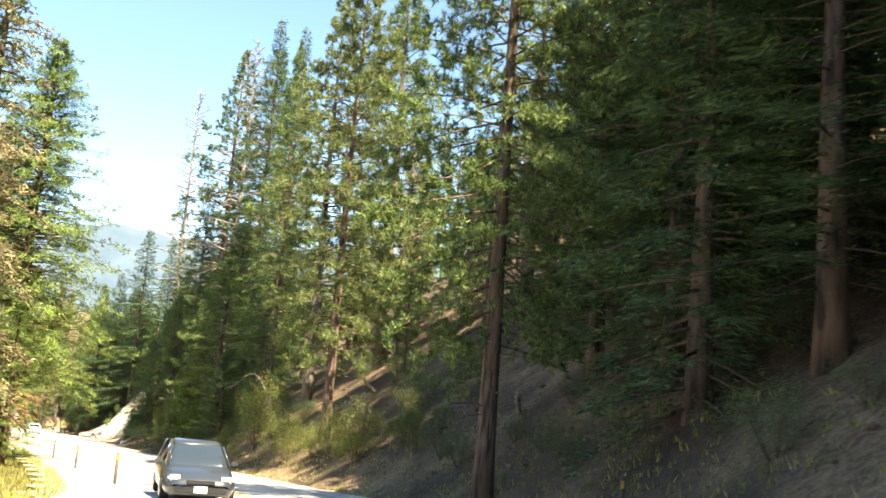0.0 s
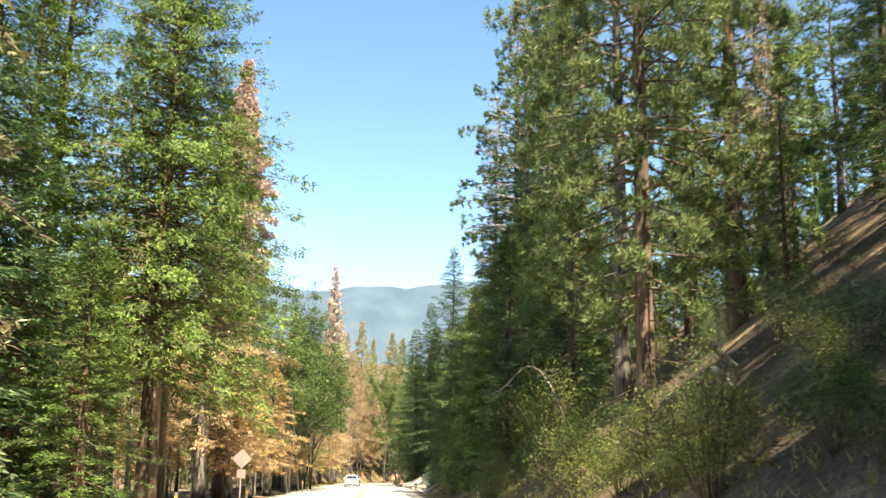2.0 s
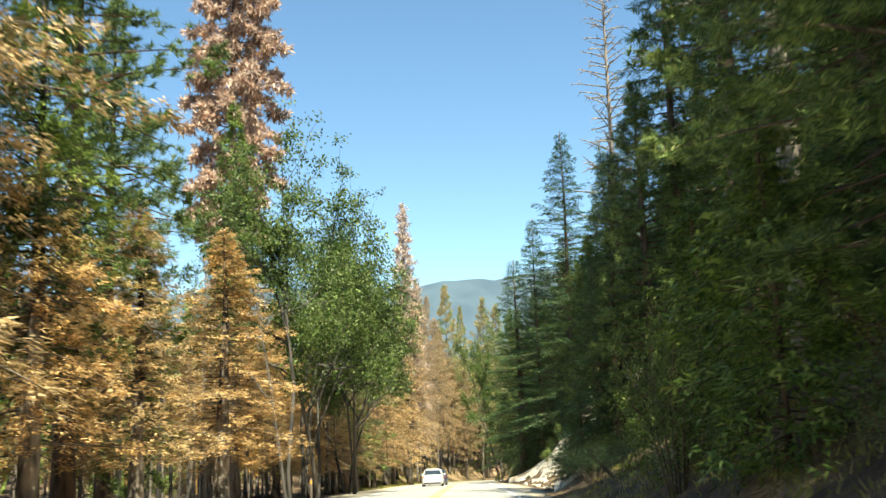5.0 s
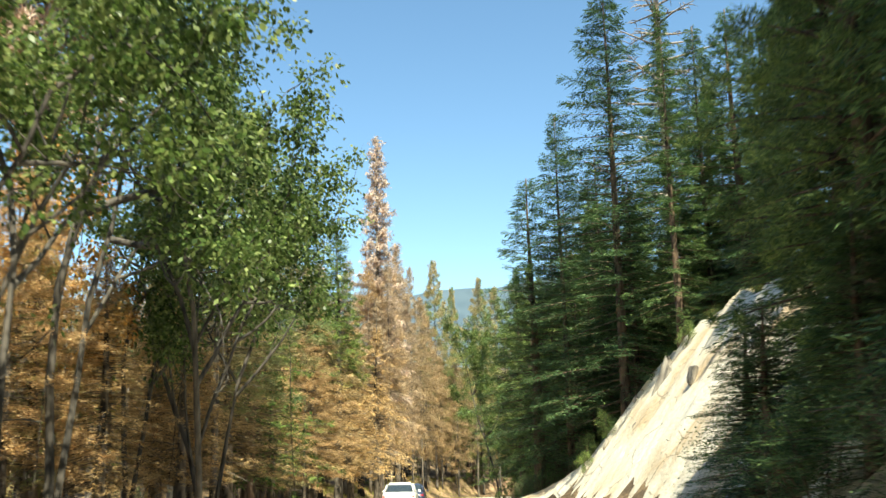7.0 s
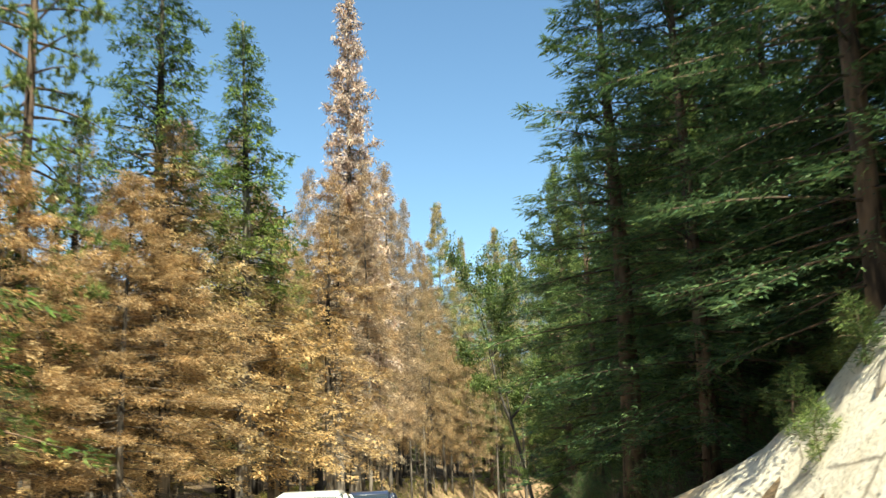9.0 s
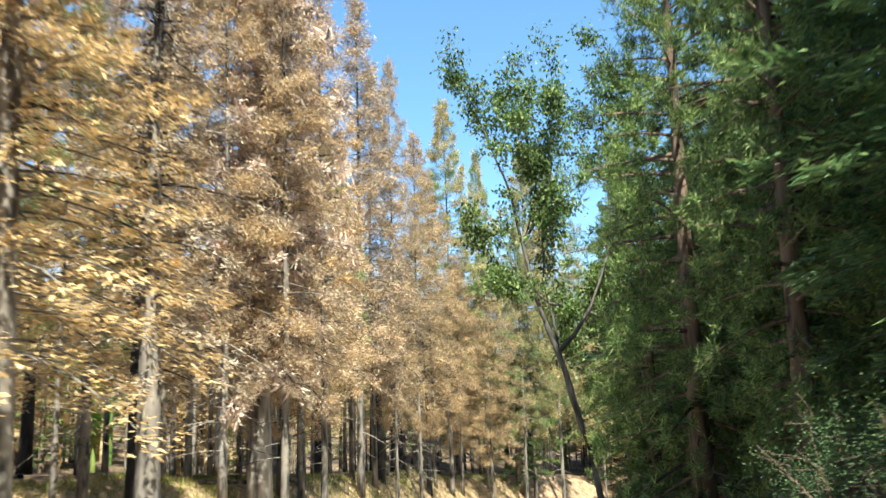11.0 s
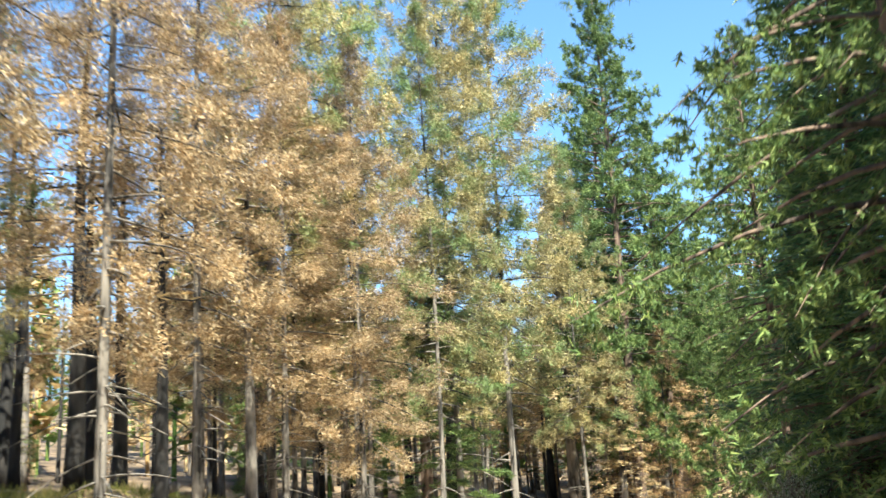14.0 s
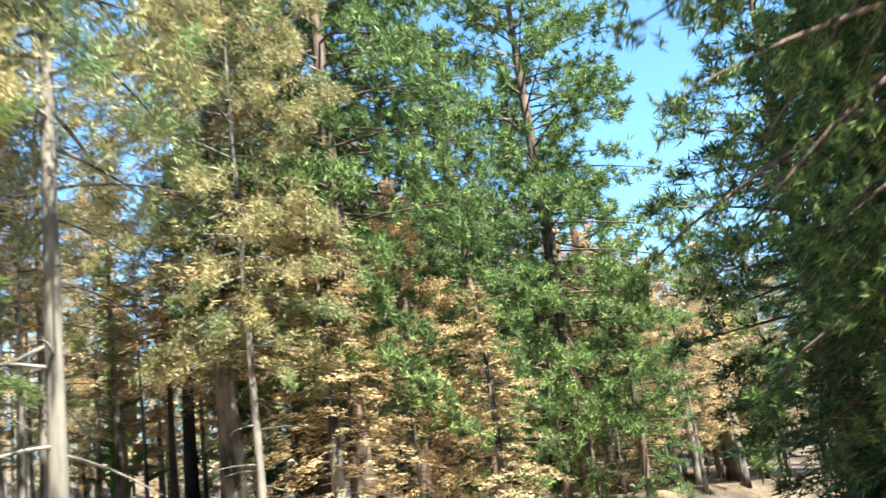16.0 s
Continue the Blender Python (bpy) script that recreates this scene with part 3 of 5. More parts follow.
def fir_parts(seed, h=24.0, r=3.4, z0=0.08, boughs=150, dens=12.5, size=0.21, wide=0.06, droop=0.14, trunk=0.28, hang=0.0, rag=0.25, steps=(0.0, 0.3, 0.6, 0.9)):
    """A fir: tiers of flat sprays of short narrow twigs."""
    rng = np.random.default_rng(seed)
    tg, axis, rad = trunk_geo(rng, h, trunk)
    bg, cg = Geo(), Geo()
    lo = z0 * h
    lump = rng.uniform(0.75, 1.2, 14)
    for i in range(boughs):
        q = ((i + rng.uniform()) / boughs) ** 0.92
        z = lo + (h * 0.99 - lo) * q
        az = i * 2.4 + rng.uniform(-0.6, 0.6)
        prof = (1.02 - q) ** 0.78 * (0.7 + 0.3 * min(1, q * 6 + 0.2)) * lump[int((q * 5 + az) * 2) % 14]
        ln = max(0.25, r * prof * rng.uniform(1 - rag, 1 + rag * 0.6))
        rise = radians(-12 + 48 * q ** 1.2 + rng.uniform(-8, 8))
        pts, out = bough(axis(z), az, ln, rise, droop * rng.uniform(0.6, 1.4))
        bg.tube(pts, np.linspace(max(0.012, min(0.05, rad(z) * 0.4)), 0.006, len(pts)), 3, cap=False)
        side = np.cross(out, UP)
        m = int(dens * ln * 2) + 5
        u = 0.12 + 0.88 * rng.uniform(size=m) ** 0.75
        u[:2] = 0.97
        sg = rng.choice([-1.0, 1.0], m)
        tl = 0.36 * ln * (1.02 - u) + 0.26
        start = along(pts, u) + rng.normal(size=(m, 3)) * [0.06, 0.06, 0.10]
        td = out * 0.62 + np.outer(sg * 0.8, side) + np.outer(rng.normal(size=m) * 0.12 - 0.06 - hang, UP)
        td /= np.linalg.norm(td, axis=1)[:, None]
        for w in steps:
            p = start + td * (tl * w)[:, None]
            d = td + 0.22 * rng.normal(size=(m, 3)) + np.outer(np.full(m, -0.12 * w), UP)
            fl = np.tile(UP, (m, 1)) + 0.35 * rng.normal(size=(m, 3))
            cg.needles(p, d, size * rng.uniform(0.7, 1.25, m), wide * rng.uniform(0.7, 1.3, m) * (1 - 0.25 * w), rng, flat=fl, bend=0.1 + hang * 0.3)
    return tg, bg, cg


def cedar_parts(seed, h=24.0, r=3.4, z0=0.08, boughs=150, sprays=11.0, fan=5, size=0.19, wide=0.055, droop=0.2, trunk=0.28, rag=0.4):
    """An incense cedar: boughs that end in drooping, flattened fans, heaped in lumps with gaps between."""
    rng = np.random.default_rng(seed)
    tg, axis, rad = trunk_geo(rng, h, trunk)
    bg, cg = Geo(), Geo()
    lo = z0 * h
    lump = rng.uniform(0.62, 1.22, 22)
    for i in range(boughs):
        q = ((i + rng.uniform()) / boughs) ** 0.92
        z = lo + (h * 0.99 - lo) * q
        az = i * 2.4 + rng.uniform(-0.7, 0.7)
        prof = (1.02 - q) ** 0.72 * (0.72 + 0.28 * min(1, q * 6 + 0.2)) * lump[int((q * 9 + az * 0.9) * 2) % 22]
        ln = max(0.3, r * prof * rng.uniform(1 - rag, 1 + rag * 0.5))
        pts, out = bough(axis(z), az, ln, radians(-8 + 50 * q ** 1.2 + rng.uniform(-10, 10)), droop * rng.uniform(0.5, 1.5))
        bg.tube(pts, np.linspace(max(0.012, min(0.05, rad(z) * 0.4)), 0.006, len(pts)), 3, cap=False)
        side = np.cross(out, UP)
        m = int(sprays * ln * rng.uniform(0.7, 1.3)) + 4
        u = 0.14 + 0.86 * rng.uniform(size=m) ** 0.62
        u[:3] = 1.0
        c = along(pts, u) + np.outer(rng.normal(size=m) * (0.10 + 0.20 * ln * (1.1 - u)), side) + np.outer(rng.normal(size=m) * 0.13, UP)
        ax = out * 0.8 + np.outer(rng.normal(size=m) * 0.55, side) + np.outer(rng.normal(size=m) * 0.35 + 0.05, UP)
        ax /= np.linalg.norm(ax, axis=1)[:, None]
        up = UP * 0.75 + out * 0.45 + rng.normal(size=(m, 3)) * 0.35
        w = np.cross(up, ax)
        w /= np.linalg.norm(w, axis=1)[:, None]
        for a in np.linspace(-1.1, 1.1, fan):
            d = ax * math.cos(a) + w * math.sin(a) - UP * (0.12 + 0.25 * abs(a)) + rng.normal(size=(m, 3)) * 0.12
            k = size * (1.0 - 0.28 * abs(a)) * rng.uniform(0.7, 1.25, m)
            cg.needles(c + d * 0.05 + rng.normal(size=(m, 3)) * 0.05, d, k, wide * rng.uniform(0.75, 1.3, m), rng, bend=0.18, flat=up)
    return tg, bg, cg


def snag_parts(seed, h=30.0, r=3.0, z0=0.25, boughs=60, trunk=0.35, needles=0, size=0.3, twigs=7, droop=(-0.15, 0.25)):
    """A dead conifer with bare, downswept and crooked boughs."""
    rng = np.random.default_rng(seed)
    tg, axis, rad = trunk_geo(rng, h, trunk)
    bg, cg = Geo(), Geo()
    for i in range(boughs):
        q = ((i + rng.uniform()) / boughs) ** 0.85
        z = h * (z0 + (0.99 - z0) * q)
        ln = max(0.3, r * (1.03 - q) ** 0.55 * rng.uniform(0.5, 1.2))
        pts, out = bough(axis(z), i * 2.4 + rng.uniform(-0.6, 0.6), ln, radians(-5 + 30 * q + rng.uniform(-15, 15)), rng.uniform(*droop), 6)
        bg.tube(pts, np.linspace(max(0.05, rad(z) * 0.4), 0.02, len(pts)), 4, cap=False)
        side = np.cross(out, UP)
        for k in range(twigs):
            u = rng.uniform(0.25, 1.0)
            b0 = along(pts, np.array([u]))[0]
            d = out * 0.5 + side * rng.choice([-1, 1]) * 0.8 + UP * rng.uniform(-0.5, 0.4)
            tl = rng.uniform(0.15, 0.4) * ln * 0.8
            bg.tube(np.array([b0, b0 + d * tl * 0.55 + UP * 0.03, b0 + d * tl - UP * 0.05]), [0.03, 0.022, 0.01], 3, cap=False)
        if needles:
            m = int(needles * ln * (1.15 - q * 0.7)) + 1
            u = rng.uniform(0.2, 1.0, m)
            c = along(pts, u) + rng.normal(size=(m, 3)) * 0.14
            cg.blades(np.repeat(c, 4, 0), rng.normal(size=(m * 4, 3)) - UP * 0.5, size * rng.uniform(0.6, 1.2, m * 4), 0.07, rng)
    return tg, bg, cg


def oak_parts(seed, h=13.0, r=4.5, leaves=20, clumps=420, size=0.20, trunk=0.24, stems=2, lean=0.10, low=0.22):
    """A black oak: bent stems, forking limbs and loose clumps of leaves."""
    rng = np.random.default_rng(seed)
    tg, bg, cg = Geo(), Geo(), Geo()
    tips = []

    def grow(p, d, ln, rad, depth):
        n = 5
        pts = [p]
        for k in range(n - 1):
            d = d + rng.normal(size=3) * 0.16 + UP * 0.05
            d = d / np.linalg.norm(d)
            pts.append(pts[-1] + d * ln / (n - 1))
        pts = np.array(pts)
        (tg if depth == 0 else bg).tube(pts, np.linspace(rad, rad * (0.62 if depth < 3 else 0.3), n), 8 if depth == 0 else 5 if depth < 3 else 3, cap=False)
        if depth >= 2:
            tips.extend([pts[-1], pts[2] + rng.normal(size=3) * 0.15, pts[3]])
        if depth < 4:
            for k in range(3 if depth in (0, 1, 2) else 2):
                u = 1.0 if k == 0 else rng.uniform(0.4, 1.0)
                b0 = along(pts, np.array([u]))[0]
                e = rng.normal(size=3)
                e[2] = e[2] * 0.5 + 0.15
                nd = d * (0.95 if k == 0 else 0.55) + e * (0.35 if k == 0 else 0.8)
                nd[2] *= 1.0 if k == 0 or depth == 0 else 0.6
                grow(b0, nd / np.linalg.norm(nd), ln * rng.uniform(0.58, 0.8), rad * (0.62 if k == 0 else 0.48), depth + 1)

    for s in range(stems):
        a = rng.uniform(0, 6.28)
        d = np.array([math.cos(a) * (lean + 0.12), math.sin(a) * (lean + 0.12), 1.0])
        grow(np.array([math.cos(a) * 0.25 * s, math.sin(a) * 0.25 * s, -0.4]), d / np.linalg.norm(d), h * 0.36, trunk * (1 - 0.2 * s), 0)
    t = np.array(tips)
    sc = np.array([r, r, 0]) / max(0.1, np.percentile(np.hypot(t[:, 0], t[:, 1]), 88))
    sc[2] = h * 0.96 / t[:, 2].max()
    for g in (tg, bg):
        g.v = [v * sc for v in g.v]
    t = t * sc
    t = t[t[:, 2] > low * h]
    pick = t[rng.integers(0, len(t), clumps)] + rng.normal(size=(clumps, 3)) * 0.16
    c = np.repeat(pick, leaves, 0)
    off = rng.normal(size=(len(c), 3)) * [0.21, 0.21, 0.13]
    cg.blades(c + off, off + rng.normal(size=off.shape) * 0.3 - UP * 0.25, size * rng.uniform(0.6, 1.3, len(c)), size * 0.62 * rng.uniform(0.7, 1.2, len(c)), rng,
              flat=np.tile(UP, (len(c), 1)) + rng.normal(size=off.shape) * 0.6)
    return tg, bg, cg


def shrub_parts(seed, h=2.6, r=1.6, stems=14, leaves=16, clumps=120, size=0.12):
    rng = np.random.default_rng(seed)
    tg, bg, cg = Geo(), Geo(), Geo()
    ends = []
    for i in range(stems):
        a, out = rng.uniform(0, 6.28), rng.uniform(0.15, 1.0) ** 0.7
        p0 = np.array([math.cos(a) * 0.12, math.sin(a) * 0.12, -0.15])
        e = np.array([math.cos(a) * r * out, math.sin(a) * r * out, h * rng.uniform(0.55, 1.0) * (1.05 - 0.45 * out)])
        mid = (p0 + e) / 2 + UP * h * 0.12 + rng.normal(size=3) * 0.1
        pts = np.array([p0, mid, e])
        (tg if i % 2 == 0 else bg).tube(pts, [0.022, 0.014, 0.006], 4, cap=False)
        for k in range(6):
            b0 = along(pts, np.array([rng.uniform(0.3, 1.0)]))[0]
            f = b0 + rng.normal(size=3) * [0.3, 0.3, 0.2]
            bg.tube(np.array([b0, f]), [0.012, 0.005], 3, cap=False)
            ends += [f, b0]
    t = np.array(ends)
    pick = t[rng.integers(0, len(t), clumps)] + rng.normal(size=(clumps, 3)) * 0.16
    c = np.repeat(pick, leaves, 0)
    off = rng.normal(size=(len(c), 3)) * 0.2
    p = c + off
    p[:, 2] = np.maximum(p[:, 2], 0.05)
    cg.blades(p, off + UP * 0.1 + rng.normal(size=off.shape) * 0.12, size * rng.uniform(0.6, 1.3, len(c)), size * 0.55, rng)
    return tg, bg, cg


# kind: builder, seeds, settings, height and spread it is built at, bark, foliage, name, label, category
KINDS = {}


def kind(key, fn, seeds, bark, leaf, name, label, category="tree", **kw):
    KINDS[key] = dict(fn=fn, seeds=list(seeds), kw=kw, bark=bark, leaf=leaf, name=name, label=label, category=category, made={})


kind("pine", pine_parts, (11, 12), M_BARK, M_PINE, "pine_tree", "tall green long-needled pine with a grey-brown trunk")
kind("pine_full", pine_parts, (16, 17), M_BARK, M_PINE, "pine_tree", "bushy green pine with branches near the ground", z0=0.06, h=20.0, r=3.0, boughs=125, puff=0.4)
kind("pine_dense", pine_parts, (14,), M_BARK, M_PINE, "pine_tree", "dense dark green pine with boughs down to the ground", z0=0.0, h=16.0, r=2.8, boughs=140, tufts=9.0, blades=26, size=0.18, wide=0.027, bare=0, puff=0.4)
kind("pine_big", pine_parts, (8,), M_BARK, M_PINE, "pine_tree", "big bushy green pine with a thick trunk", h=34.0, r=6.0, z0=0.16, boughs=190, tufts=6.0, blades=22, size=0.3, wide=0.052, bare=14, trunk=0.4, puff=0.3)
kind("pine_big_yellow", pine_parts, (9,), M_BARK_RED, M_PINE_YELLOW, "pine_tree", "tall yellow-green sunlit pine", h=32.0, r=5.4, z0=0.16, boughs=180, tufts=6.0, blades=22, size=0.3, wide=0.052, bare=14, trunk=0.36, puff=0.3)
kind("pine_droop", pine_parts, (20,), M_BARK, M_PINE, "pine_tree", "big pine with long drooping green brushes", z0=0.02, h=20.0, r=4.6, boughs=160, tufts=7.5, blades=22, hang=0.28, droop=0.26, size=0.17, wide=0.03, bare=0, top_rise=35)
kind("fir_low", fir_parts, (34, 35), M_BARK, M_FIR, "fir_tree", "dense dark fir with boughs down to the ground", z0=0.0, h=14.0, r=2.8, boughs=180, dens=13.5, size=0.185, wide=0.052)
kind("sapling", pine_parts, (95, 96), M_BARK, M_PINE, "young_pine", "knee-high bright green young pine on the bare bank", h=1.8, r=0.7, boughs=18, tufts=8.0, blades=18, size=0.16, wide=0.022, trunk=0.03, bare=0, z0=0.25, puff=0.6)
kind("pine_yellow", pine_parts, (18,), M_BARK_BURNT, M_PINE_YELLOW, "pine_tree", "yellowing half-scorched pine with a dark trunk", boughs=105, hang=0.1, z0=0.12)
kind("pine_gold", pine_parts, (21, 22), M_BARK_BURNT, M_STRAW, "dead_pine", "dead pine with golden-brown needle puffs, scorched trunk", boughs=110, tufts=7.4, blades=36, hang=0.22, droop=0.24, size=0.13, wide=0.032, z0=0.2, bare=26, puff=1.0, trunk=0.125)
kind("pine_tall", pine_parts, (24, 25), M_BARK_GREY, M_STRAW, "dead_pine", "tall dead pine with pale golden puffs, bare grey trunk", boughs=86, tufts=7.4, blades=36, hang=0.22, droop=0.24, size=0.13, wide=0.032, z0=0.22, bare=30, puff=1.0, trunk=0.125)
kind("pine_olive", pine_parts, (26, 27), M_BARK_BURNT, M_OLIVE, "dying_pine", "dying pine with olive and golden needles", boughs=130, tufts=7.2, blades=30, hang=0.15, size=0.16, wide=0.034, z0=0.26, bare=14, puff=0.7, trunk=0.125)
kind("pine_rust", pine_parts, (28, 29), M_BARK_BURNT, M_RUST, "dead_pine", "dead rust-red pine with drooping needle clumps", boughs=110, tufts=7.2, blades=34, hang=0.3, droop=0.3, size=0.13, wide=0.034, z0=0.22, r=2.6, shape=2.0, puff=1.0, trunk=0.125)
kind("fir", fir_parts, (31, 32), M_BARK, M_FIR, "fir_tree", "dark green fir with dense layered boughs")
kind("cedar", cedar_parts, (36, 37), M_BARK_RED, M_CEDAR, "cedar_tree", "bright yellow-green incense cedar with ruffled sprays", boughs=250, sprays=13.0)
kind("cedar_scorched", cedar_parts, (93, 94), M_BARK_BURNT, M_SCORCHED, "scorched_cedar", "cedar scorched golden below and still green above", boughs=260, sprays=14.0, z0=0.14, droop=0.28)
kind("cedar_young", cedar_parts, (97, 98), M_BARK, M_CEDAR, "young_cedar", "young bright green cedar on the bank", h=6.5, r=2.0, boughs=110, sprays=13.0, size=0.2, wide=0.06, trunk=0.06, z0=0.0)
kind("cedar_high", cedar_parts, (39, 40), M_BARK_RED, M_CEDAR, "cedar_tree", "yellow-green incense cedar, bare below its crown", boughs=160, sprays=14.0, z0=0.42)
kind("cedar_gold", cedar_parts, (41, 42), M_BARK_BURNT, M_GOLD, "dead_cedar", "dead golden-brown cedar with lumpy dry sprays", boughs=200, sprays=14.0, size=0.17, wide=0.055, droop=0.36, rag=0.5, z0=0.2, r=3.0)
kind("cedar_big", cedar_parts, (44,), M_BARK_RED, M_CEDAR, "cedar_tree", "tall yellow-green incense cedar with ruffled sprays", h=26.0, r=5.6, boughs=540, sprays=12.0, fan=5, size=0.2, wide=0.055, z0=0.2, trunk=0.4)
kind("fir_big", fir_parts, (82, 83), M_BARK, M_FIR, "fir_tree", "big lush dark green fir with layered boughs", h=30.0, r=5.2, boughs=250, dens=10.0, size=0.21, wide=0.066, z0=0.02, rag=0.3, trunk=0.27)
kind("cedar_olive", cedar_parts, (91, 92), M_BARK_BURNT, M_OLIVE, "dying_cedar", "dying cedar with mixed olive and golden sprays", boughs=200, sprays=14.0, size=0.17, wide=0.055, droop=0.36, rag=0.5, z0=0.2, r=3.0)
kind("cedar_rust", cedar_parts, (46,), M_BARK_BURNT, M_RUST, "dead_cedar", "dead reddish-brown conifer with dry sprays", boughs=200, sprays=14.0, size=0.17, wide=0.055, droop=0.36, rag=0.5, z0=0.2, r=3.0)
kind("red_giant", pine_parts, (48,), M_BARK, M_PINK, "dead_pine", "very tall dead pine with faded pinkish-orange needles", h=46.0, r=4.2, boughs=210, tufts=7.5, blades=20, hang=0.25, size=0.42, wide=0.12, puff=1.0, z0=0.34, trunk=0.5, top_rise=30, droop=0.2)
kind("snag", snag_parts, (51, 52), M_DEADWOOD, M_PINK, "dead_tree", "tall grey dead conifer with bare crooked boughs", boughs=130, r=3.8, z0=0.3, twigs=6)
kind("snag_droop", snag_parts, (50,), M_BARK, M_OLIVE, "dying_tree", "half-dead conifer with drooping bare boughs and thin needles", boughs=170, r=3.4, z0=0.1, twigs=8, needles=26, size=0.26, droop=(0.25, 0.7))
kind("snag_pink", snag_parts, (53,), M_BARK_GREY, M_PALE_PINK, "dead_tree", "dead conifer with thin faded pinkish needles", boughs=170, needles=34, size=0.36, r=3.0, z0=0.12)
kind("pole", snag_parts, (54, 55, 56), M_BARK_BURNT, M_GOLD, "burnt_tree", "slender scorched trunk with broken bare boughs", h=14.0, r=1.1, boughs=26, trunk=0.13, needles=5, twigs=2, size=0.34, z0=0.45)
kind("pole_black", snag_parts, (57, 58), M_BARK_BLACK, M_GOLD, "burnt_tree", "slender blackened trunk with short bare boughs", h=14.0, r=0.9, boughs=20, trunk=0.15, needles=4, twigs=2, size=0.34, z0=0.5)
kind("pole_grey", snag_parts, (59, 60), M_BARK_GREY, M_GOLD, "burnt_tree", "slender grey dead trunk with short bare boughs", h=14.0, r=1.0, boughs=24, trunk=0.14, needles=3, twigs=2, size=0.34, z0=0.4)
kind("oak", oak_parts, (61, 62), M_BARK_OAK, M_OAK, "oak_tree", "green black oak with bent grey stems", h=18.0, r=4.2, trunk=0.19, clumps=560, leaves=28, size=0.155, low=0.24, stems=2)
kind("oak_lean", oak_parts, (64,), M_BARK_OAK, M_OAK, "oak_tree", "green oak with one leaning dark trunk over the road", h=18.0, r=4.2, trunk=0.2, clumps=950, leaves=30, size=0.165, low=0.14, stems=1, lean=0.16)
kind("oak_gold", oak_parts, (63,), M_BARK_BURNT, M_OAK_DEAD, "oak_tree", "scorched oak with dry golden leaves")
kind("bush_dark", shrub_parts, (77, 78), M_BARK, M_FIR, "bush", "dense dark green bush at the foot of the bank", "bush", clumps=300, leaves=22, size=0.05)
kind("shrub", shrub_parts, (71, 72), M_BARK, M_SHRUB, "shrub", "pale yellow-green shrub on the bank", "shrub", clumps=300, leaves=22, size=0.058)
kind("bush", shrub_parts, (74, 75), M_BARK, M_BUSH, "bush", "bright green leafy bush beside the road", "bush", clumps=320, leaves=24, size=0.05)
kind("bush_pale", shrub_parts, (76,), M_BARK_GREY, M_PALE, "bush", "pale silvery-leaved bush among darker ones", "bush", clumps=170, leaves=14, size=0.05)
DEFAULT_SIZE = {cedar_parts: (24.0, 3.4), pine_parts: (24.0, 3.2), fir_parts: (24.0, 3.4), snag_parts: (30.0, 3.0), oak_parts: (13.0, 4.5), shrub_parts: (2.6, 1.6)}
GAIN = {cedar_parts: 1.3, pine_parts: 1.4, fir_parts: 1.4, oak_parts: 1.15}
PLACED = []
place_rng = random.Random(5)


def detail(fn, kw, lod):
    """Fewer and larger sprays for trees that stand back."""
    if lod == 0:
        return kw
    if fn is pine_parts:
        f = ((0.84, 0.8, 0.72, 1.12, 1.4), (0.56, 0.56, 0.42, 1.5, 2.7))[lod - 1]
        for name, v, base in zip(("boughs", "tufts", "blades", "size", "wide"), f, (112, 7.5, 28, 0.22, 0.032)):
            kw[name] = kw.get(name, base) * v
        kw["boughs"], kw["blades"], kw["bare"] = int(kw["boughs"]), int(kw["blades"]), 4
    elif fn is fir_parts:
        f = ((0.8, 0.7, 1.25, 1.5), (0.42, 0.36, 2.3, 3.6))[lod - 1]
        for name, v, base in zip(("boughs", "dens", "size", "wide"), f, (150, 12.5, 0.21, 0.06)):
            kw[name] = kw.get(name, base) * v
        kw["boughs"], kw["steps"] = int(kw["boughs"]), (0.0, 0.6) if lod == 2 else (0.0, 0.35, 0.75)
    elif fn is cedar_parts:
        f = ((0.66, 0.66, 1.3, 1.6), (0.4, 0.42, 1.7, 2.8))[lod - 1]
        for name, v, base in zip(("boughs", "sprays", "size", "wide"), f, (150, 11.0, 0.19, 0.055)):
            kw[name] = kw.get(name, base) * v
        kw["boughs"], kw["fan"] = int(kw["boughs"]), (5, 3)[lod - 1]
    elif fn is oak_parts:
        kw["clumps"], kw["leaves"], kw["size"] = (260, 12, 0.34) if lod == 1 else (160, 9, 0.5)
    elif fn is shrub_parts:
        kw["clumps"], kw["leaves"], kw["size"] = 210, 22, 0.052
    return kw


